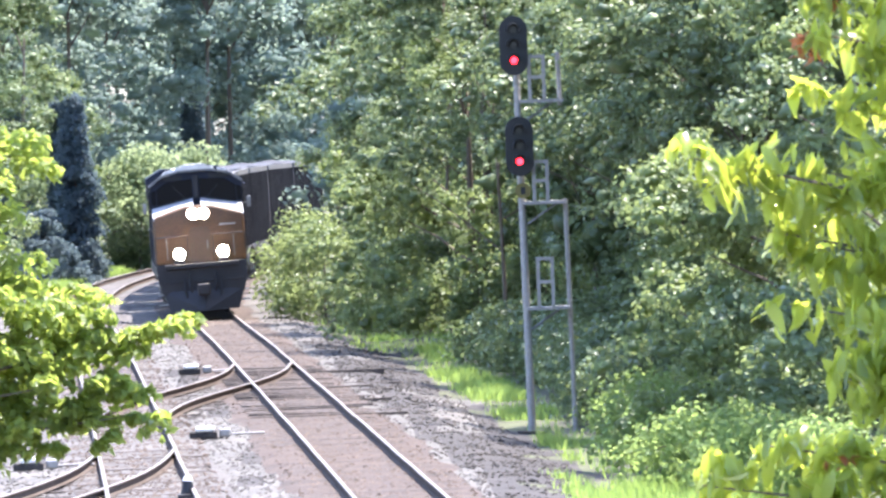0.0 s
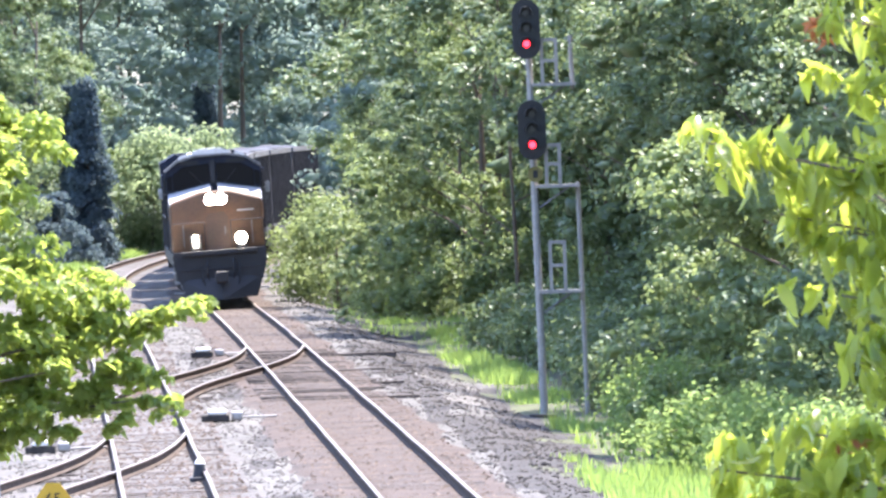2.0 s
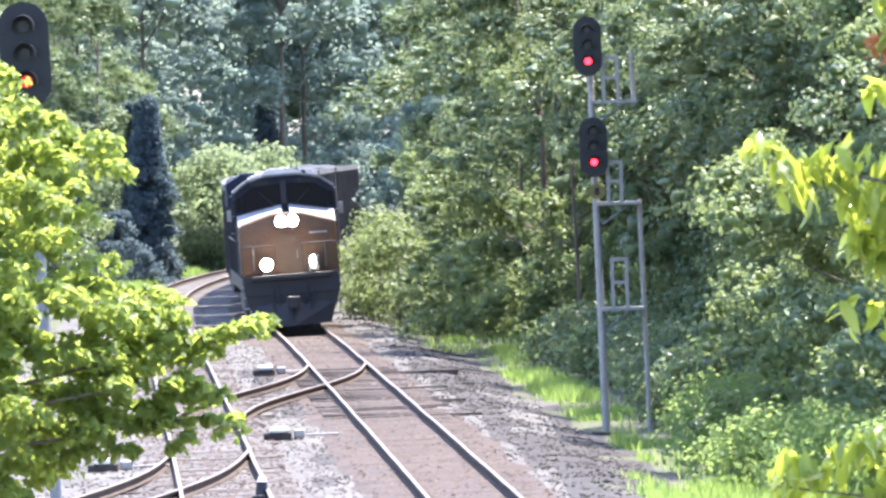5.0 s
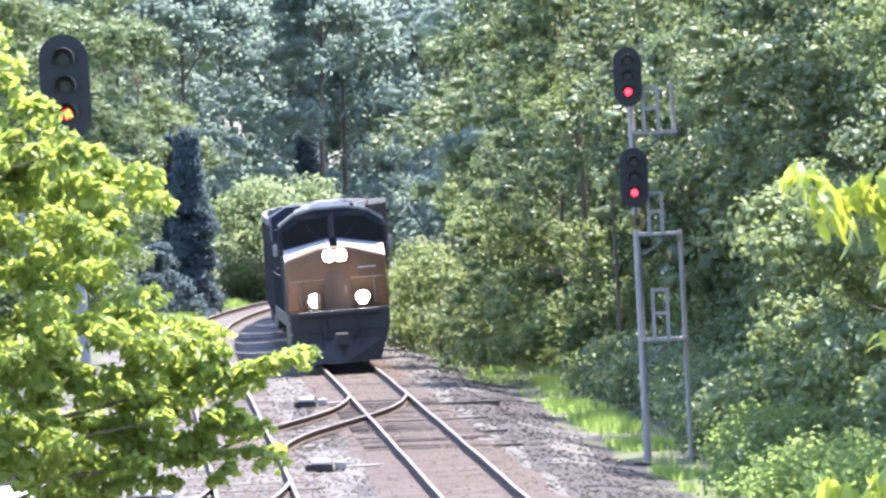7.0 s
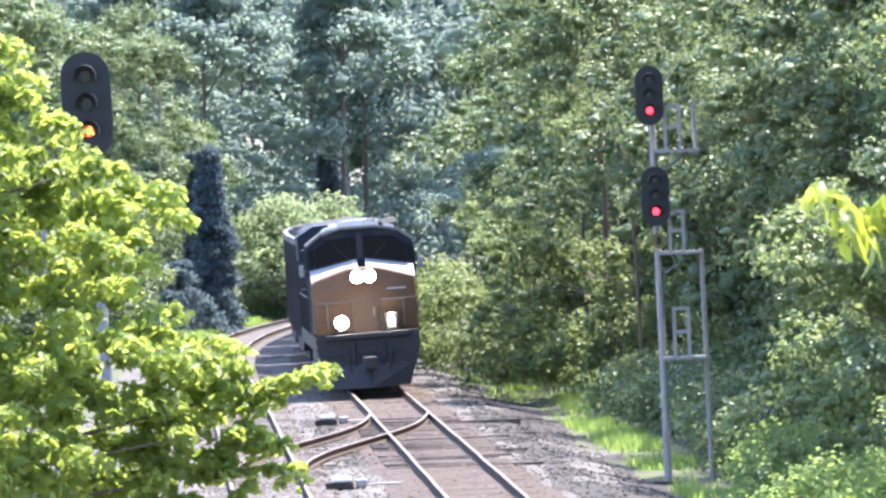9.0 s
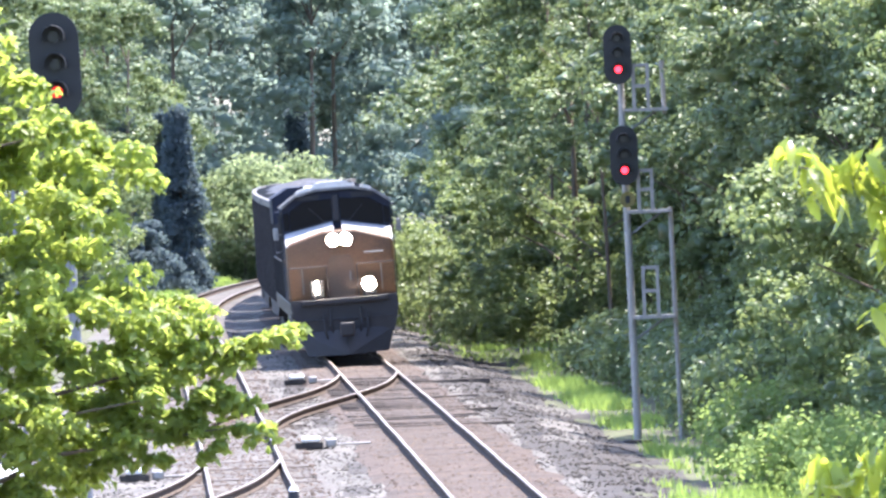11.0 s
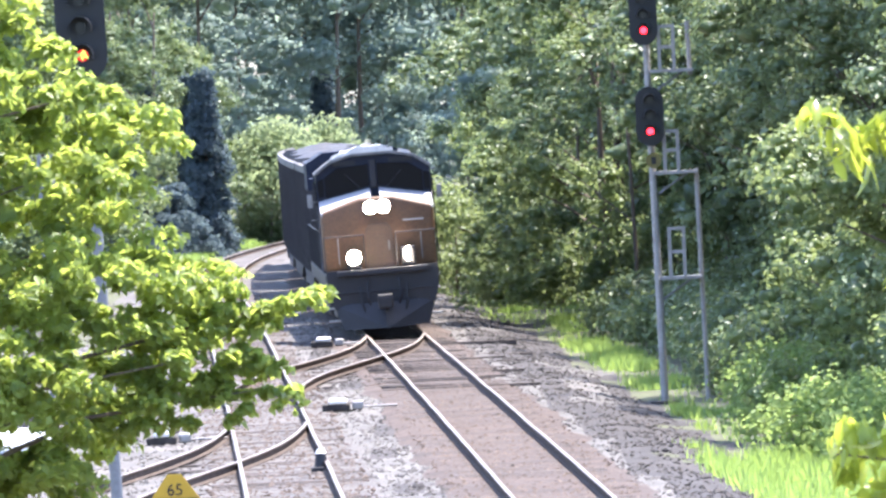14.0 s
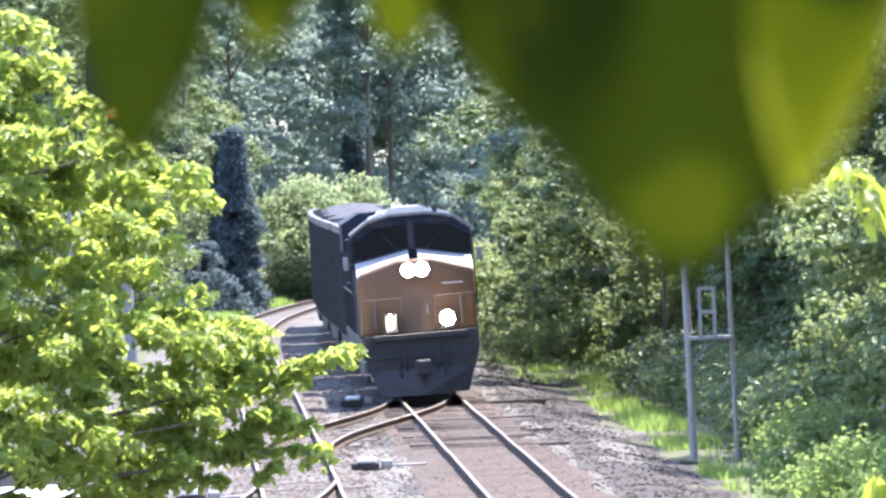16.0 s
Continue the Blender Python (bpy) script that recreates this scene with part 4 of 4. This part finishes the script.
def parked_car():
    """A white estate car, its front towards the bridge (-y)."""
    th = thing("parked_car", "white parked car glinting behind the young maple", "car", pose(-8.1, 162, -0.27, 0, 0, 8))
    bm = prism_x(bmesh.new(), [(-2.25, 0.3), (-2.3, 0.62), (-2.15, 0.85), (-1.15, 0.98), (2.1, 1.0), (2.3, 0.8), (2.28, 0.3)], -0.9, 0.9)
    bmesh.ops.bevel(bm, geom=bm.edges[:], offset=0.05, segments=2, affect="EDGES", profile=0.5)
    part("body", bm, CARWHITE, th, smooth=True)
    bm = prism_x(bmesh.new(), [(-1.15, 0.97), (-0.45, 1.45), (1.3, 1.47), (2.0, 0.99)], -0.74, 0.74)
    part("cabin", bm, GLASS, th, "dark glass cabin")
    part("roof", box(bmesh.new(), -0.7, 0.7, -0.45, 1.35, 1.462, 1.51, 0.02), CARWHITE, th)
    for sx in (-1, 1):
        part("headlight", box(bmesh.new(), sx * 0.68 - 0.16, sx * 0.68 + 0.16, -2.31, -2.2, 0.66, 0.8, 0.02), GLASS, th)
        for y in (-1.4, 1.4):
            w = part("wheel", rod(bmesh.new(), (sx * 0.72, y, 0.32), (sx * 0.92, y, 0.32), 0.32, 0.32, 20), BLACK, th)
            part("rim", rod(bmesh.new(), (sx * 0.921, y, 0.32), (sx * 0.93, y, 0.32), 0.2, 0.18, 14), STEEL, w)
    part("bumper", box(bmesh.new(), -0.85, 0.85, -2.36, -2.24, 0.32, 0.5, 0.03), BLACK, th)


CARWHITE = mat("white car paint", (0.78, 0.79, 0.80), 0.25, var=0.05, coat=0.6)
parked_car()
speed_sign()
switch_machine(-2.3, 188)
switch_machine(-3.2, 236)
switch_machine(-5.5, 174)
small_signal(-2.3, 158)


# ---- near trees ----
def spray(th, rng, clumps, per, size, leaves, name="crown", droop=0.4, long=1.15, r=(0.16, 0.34), fine=False):
    rs = [rng.uniform(*r) for _ in clumps]
    verts, faces = leaf_cloud(rng, clumps, rs, per, size, 0.8, droop, long, fine)
    ob = new(name, fast_mesh(name, verts, faces, [leaves]))
    ob.parent = th
    return ob


def young_tree():
    """A young maple before the near signal: a leaning cone of sprays and one long low branch."""
    rng = np.random.default_rng(31)
    X, Y = -5.6, 90.0
    th = thing("tree", "young yellow-green maple with sunlit leaves", "tree", pose(X, Y, -0.4))
    heights = (2.4, 2.9, 3.3, 3.7, 4.0, 4.4, 4.8, 5.1, 5.5, 5.9, 6.4, 6.9, 7.1, 7.7, 8.6, 9.4)
    reach = (0.9, 1.7, 2.3, 3.1, 3.55, 3.45, 3.45, 3.2, 2.8, 2.75, 3.1, 2.7, 2.1, 1.55, 1.1, 0.4)
    cs = []
    while len(cs) < 1020:
        z = rng.uniform(2.4, 9.3)
        wide = float(np.interp(z, heights, reach))
        if rng.random() > wide / 3.4:
            continue
        a = rng.uniform(0, 6.283)
        q = wide * math.sqrt(rng.uniform(0.12, 1))
        c = (q * math.cos(a), q * math.sin(a) * 0.7, z + 0.1 * rng.normal())
        # sprays with gaps between them
        if noise.noise((c[0] * 1.5, c[1] * 1.5 + 4, c[2] * 2.0)) > -0.2:
            cs.append(c)
    # two low branches that reach out over the tracks
    tips = []
    for k in range(26):
        f = k / 25
        tips.append((2.7 + 1.7 * f, -0.2 + 0.12 * rng.normal(), 4.42 + 0.38 * f + 0.17 * (1.25 - f) * rng.normal()))
        tips.append((2.3 + 1.5 * f, -0.2 + 0.2 * rng.normal(), 5.35 - 0.72 * f + 0.17 * rng.normal()))
        tips.append((2.5 + 1.3 * f, -0.2 + 0.2 * rng.normal(), 4.25 + 0.25 * rng.normal()))
        tips.append((2.4 + 1.65 * f, -0.3 + 0.12 * rng.normal(), 3.80 + 0.18 * f + 0.17 * rng.normal()))
    bm = bmesh.new()
    limb(bm, [(0, 0, -0.3), (0.05, 0, 2), (-0.05, 0, 4), (0, 0, 6), (0, 0, 8.8)], 0.13, 0.02)
    for k in range(0, 900, 20):
        c = cs[k]
        limb(bm, [(0, 0, max(1.2, c[2] - 0.9)), (c[0] * 0.5, c[1] * 0.5, c[2] - 0.25), c], 0.03, 0.006, 5)
    limb(bm, [(0, 0, 3.4), (2.0, -0.2, 4.3), (4.2, -0.2, 4.8)], 0.04, 0.006, 5)
    limb(bm, [(0, 0, 2.9), (2.0, -0.3, 3.7), (3.7, -0.3, 3.9)], 0.04, 0.006, 5)
    part("trunk", bm, BARK, th, smooth=True)
    spray(th, rng, cs, 80, 0.104, LEAF_YOUNG, r=(0.12, 0.30))
    spray(th, rng, tips, 40, 0.104, LEAF_YOUNG, "low_branch", r=(0.07, 0.19))
    return th


def hanging_tree():
    """The tree by the bridge: drooping oval leaves on branches that reach in from the right."""
    rng = np.random.default_rng(41)
    X, Y = 5.6, 36.0
    th = thing("tree", "tree with drooping bright green oval leaves", "tree", pose(X, Y, -0.4))
    bm = bmesh.new()
    limb(bm, [(0, 0, -0.3), (0.05, 0, 3), (-0.1, 0, 6), (-0.2, 0, 9)], 0.14, 0.03)
    cs = []
    # branches in the tree's own space: start, end, clumps, spread, where the leaves begin
    for a, b, n, sp, f0 in (
            ((0, 0, 5.4), (-4.08, 0, 6.58), 22, 0.055, 0.74), ((0, 0, 5.2), (-3.78, 0.1, 6.28), 16, 0.06, 0.78),
            ((0, 0, 6.0), (-3.52, 0.1, 7.05), 34, 0.09, 0.7), ((0, 0, 6.2), (-3.5, -0.1, 7.35), 40, 0.12, 0.7),
            ((0, 0, 5.8), (-3.42, 0.2, 6.75), 34, 0.1, 0.7), ((0, 0, 6.6), (-3.5, 0, 7.6), 30, 0.12, 0.7),
            ((0, 0, 4.4), (-4.1, 0, 5.28), 26, 0.05, 0.72), ((0, 0, 4.5), (-3.8, 0.1, 5.42), 22, 0.06, 0.72),
            ((0, 0, 4.2), (-3.9, 0, 5.02), 26, 0.07, 0.7), ((0, 0, 4.0), (-3.7, 0, 4.8), 22, 0.08, 0.7),
            ((0, 0, 5.0), (-3.55, 0, 5.95), 34, 0.1, 0.75), ((0, 0, 4.8), (-3.5, 0, 5.68), 32, 0.1, 0.75),
            ((0, 0, 5.3), (-3.52, 0.1, 6.5), 34, 0.1, 0.75), ((0, 0, 5.1), (-3.5, 0.1, 6.2), 30, 0.1, 0.75)):
        a, b = Vector(a), Vector(b)
        mid = (a + b) / 2 + Vector((0, 0, 0.12))
        limb(bm, [a, mid, b], 0.03, 0.004, 5)
        for k in range(n):
            f = f0 + (1 - f0) * (k + 0.5) / n
            p = a.lerp(b, f) + Vector((0, 0, 0.3 * f * (1 - f) - 0.04)) + Vector(rng.normal(size=3)) * sp
            cs.append(tuple(p))
    for _ in range(260):
        a = rng.uniform(0, 6.283)
        u = rng.uniform(0, 1)
        q = 2.6 * math.sqrt(rng.uniform(0.1, 1)) * math.sqrt(1 - u * u * 0.8)
        cs.append((q * math.cos(a), q * math.sin(a), 3.4 + 5.4 * u))
    part("trunk", bm, BARK, th, smooth=True)
    spray(th, rng, cs, 12, 0.098, LEAF_BRIGHT, "crown", 2.4, 1.25, (0.05, 0.15), True)
    rc = [(-3.56 + 0.03 * rng.normal(), 0, 7.02 + 0.03 * rng.normal()) for _ in range(3)] + [(-3.5, 0, 7.18), (-3.5, 0, 5.35), (-3.55, 0, 5.3)]
    spray(th, rng, rc, 6, 0.07, LEAF_RED, "reddish_leaves", 0.6, 1.2, (0.03, 0.06), True)
    return th


def near_leaves():
    """Leaves close before the lens, swung into view by the wind at the end."""
    th = thing("leafy_twig", "large green leaves on a twig close to the camera", "twig")
    def blade(name, pts, lift, m):
        bm = bmesh.new()
        n = 12
        rows = []
        base, tip = Vector(pts[0]), Vector(pts[1])
        d = tip - base
        side = d.cross(Vector((0, 1, 0))).normalized()
        for k in range(n + 1):
            f = k / n
            w = pts[2] * math.sin(math.pi * f ** 0.8) ** 0.8 if 0 < f < 1 else 0.001
            p = base + d * f + Vector((0, lift * math.sin(math.pi * f), 0))
            rows.append([bm.verts.new(p + side * w * s + Vector((0, -0.2 * w * abs(s), 0))) for s in (-1, -0.5, 0, 0.5, 1)])
        for a, b in zip(rows, rows[1:]):
            for i in range(4):
                bm.faces.new((a[i], a[i + 1], b[i + 1], b[i]))
        bmesh.ops.solidify(bm, geom=bm.faces[:], thickness=0.0006)
        return part(name, bm, m, th, smooth=True)
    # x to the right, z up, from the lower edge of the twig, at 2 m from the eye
    # the last two blades stay above the view, added only to shade the rest
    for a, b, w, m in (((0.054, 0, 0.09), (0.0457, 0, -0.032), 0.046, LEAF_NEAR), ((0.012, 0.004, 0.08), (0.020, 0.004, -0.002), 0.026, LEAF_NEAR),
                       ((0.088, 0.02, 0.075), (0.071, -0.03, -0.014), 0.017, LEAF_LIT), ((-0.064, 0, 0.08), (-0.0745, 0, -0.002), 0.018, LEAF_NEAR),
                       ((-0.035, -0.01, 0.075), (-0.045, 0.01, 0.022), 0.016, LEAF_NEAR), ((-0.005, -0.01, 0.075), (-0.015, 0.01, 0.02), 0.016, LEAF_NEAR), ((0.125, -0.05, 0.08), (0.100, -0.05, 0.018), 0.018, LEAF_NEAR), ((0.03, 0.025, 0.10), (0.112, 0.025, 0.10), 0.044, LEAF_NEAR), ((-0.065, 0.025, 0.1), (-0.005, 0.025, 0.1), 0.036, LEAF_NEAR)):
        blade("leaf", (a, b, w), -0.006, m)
    part("stem", rod(bmesh.new(), (-0.14, 0.005, 0.072), (0.2, 0.005, 0.082), 0.002, None, 6), BARK, th)
    return th


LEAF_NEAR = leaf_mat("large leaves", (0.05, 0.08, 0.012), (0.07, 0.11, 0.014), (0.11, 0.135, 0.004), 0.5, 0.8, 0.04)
# the near leaf again, with sunlight put into a brighter, yellower colour
LEAF_LIT = leaf_mat("large leaves painted sunlit", (0.24, 0.29, 0.014), (0.34, 0.38, 0.02), (0.72, 0.72, 0.008), 0.55, 0.7, 0.05)
young_tree()
hanging_tree()
TWIG = near_leaves()


# ---- grass ----
def grass():
    rng = np.random.default_rng(8)
    pts = []
    for _ in range(22000):
        y = rng.uniform(128, 300)
        d = rng.uniform(3.2, 7.5)
        if 166 < y < 262 and (d < 4.5 or d > 5.8):
            continue
        g = noise.noise((y * 0.12, d * 0.6, 4)) + 0.2 * (d - 4.6) + (0.45 if y < 166 else 0.05 if 205 < y < 242 else -0.35)
        if 190 < y < 205 and d < 4.2:
            continue
        if g > 0.0 or rng.random() < 0.05:
            pts.append((main_x(y) + d, y))
    for _ in range(5000):
        y = rng.uniform(352, 405)
        pts.append((left_x(y) - rng.uniform(2.2, 4.5), y))
    pts = np.array(pts)
    n = len(pts)
    z = np.array([ground_z(a, b) for a, b in pts])
    h = rng.uniform(0.1, 0.36, n) * np.array([0.75 + 0.9 * noise.noise((a * 0.8, c * 0.35, 2)) for a, c in pts])
    verts, faces = [], []
    a = rng.uniform(0, 6.283, n)
    for k in range(5):
        ak = a + k * 1.3
        lean = h * rng.uniform(0.1, 0.7, n)
        p = pts + 0.12 * rng.normal(size=(n, 2))
        w = 0.02
        v0 = np.stack([p[:, 0] - w * np.sin(ak), p[:, 1] + w * np.cos(ak), z - 0.03], 1)
        v1 = np.stack([p[:, 0] + w * np.sin(ak), p[:, 1] - w * np.cos(ak), z - 0.03], 1)
        v2 = np.stack([p[:, 0] + lean * np.cos(ak), p[:, 1] + lean * np.sin(ak), z + h], 1)
        verts.append(np.stack([v0, v1, v2], 1).reshape(-1, 3))
    verts = np.concatenate(verts)
    faces = np.arange(len(verts)).reshape(-1, 3)
    tagged(new("grass", fast_mesh("grass", verts, faces, [GRASS])), "bright green grass and weeds along the gravel edge", "grass", kind="stuff")


grass()


# ---- what moves ----
def vehicle_pose(y0, length, lean, off):
    """The pose of a vehicle whose front is at y0 and whose ends both follow the rails."""
    a = Vector((main_x(y0) + off, y0, 0))
    b = Vector((main_x(y0 + length) + off, y0 + length, 0))
    turn = math.atan2(-(b.x - a.x), b.y - a.y)
    return Matrix.Translation(a) @ Matrix.Rotation(turn, 4, "Z") @ pose(0, 0, 0, 0, -lean, 0)


def motions():
    times = [0.5 * k for k in range(33)]
    front = lambda t: 297.0 - 4.18 * t
    walk(LOCO, [(t, vehicle_pose(front(t), 21.0, 2.4, -0.18)) for t in times])
    for k, car in enumerate(CARS):
        walk(car, [(t, vehicle_pose(front(t) + 22.6 + 16.2 * k, 15.0, 1.5, -0.1)) for t in times])
    # flashing of the ditch lamps, done by turning lenses: (seconds, left aim, right aim)
    flash_turns = [(0, 0, 0), (0.5, 65, 0), (1.0, 30, 0), (1.5, 0, 0), (2.0, 65, 0), (2.5, 60, 0), (3.0, 65, 0), (3.5, 0, 65), (4.0, 30, 0), (5.0, 0, 60), (6.0, 60, 0), (6.5, 65, 0), (7.0, 40, 0), (7.5, 65, 0), (8.0, 30, 0), (8.5, 70, 0), (9.0, 0, 65), (9.5, 70, 0), (10.0, 0, 65), (11.0, 65, 0), (12.0, 0, 65), (12.5, 65, 0), (13.0, 0, 60), (13.5, 70, 0), (14.0, 0, 65), (14.5, 70, 0), (15.0, 0, 65), (15.5, 75, 0), (16.0, 75, 0)]
    for i, lens in enumerate(DITCH):
        x, y, z = lens.location
        walk(lens, [(row[0], pose(x, y, z, 0, 0, row[1 + i])) for row in flash_turns])
    # the twig, blown down before the lens
    drop = [(0.0, 0.30), (15.3, 0.14), (15.5, 0.085), (15.6, 0.062), (15.7, 0.045), (15.8, 0.030), (15.9, 0.014), (16.0, 0.0)]
    walk(TWIG, [(t, pose(-0.3 * dz, 2.0, 6.40 + dz, 0, 0, 0)) for t, dz in drop])


motions()
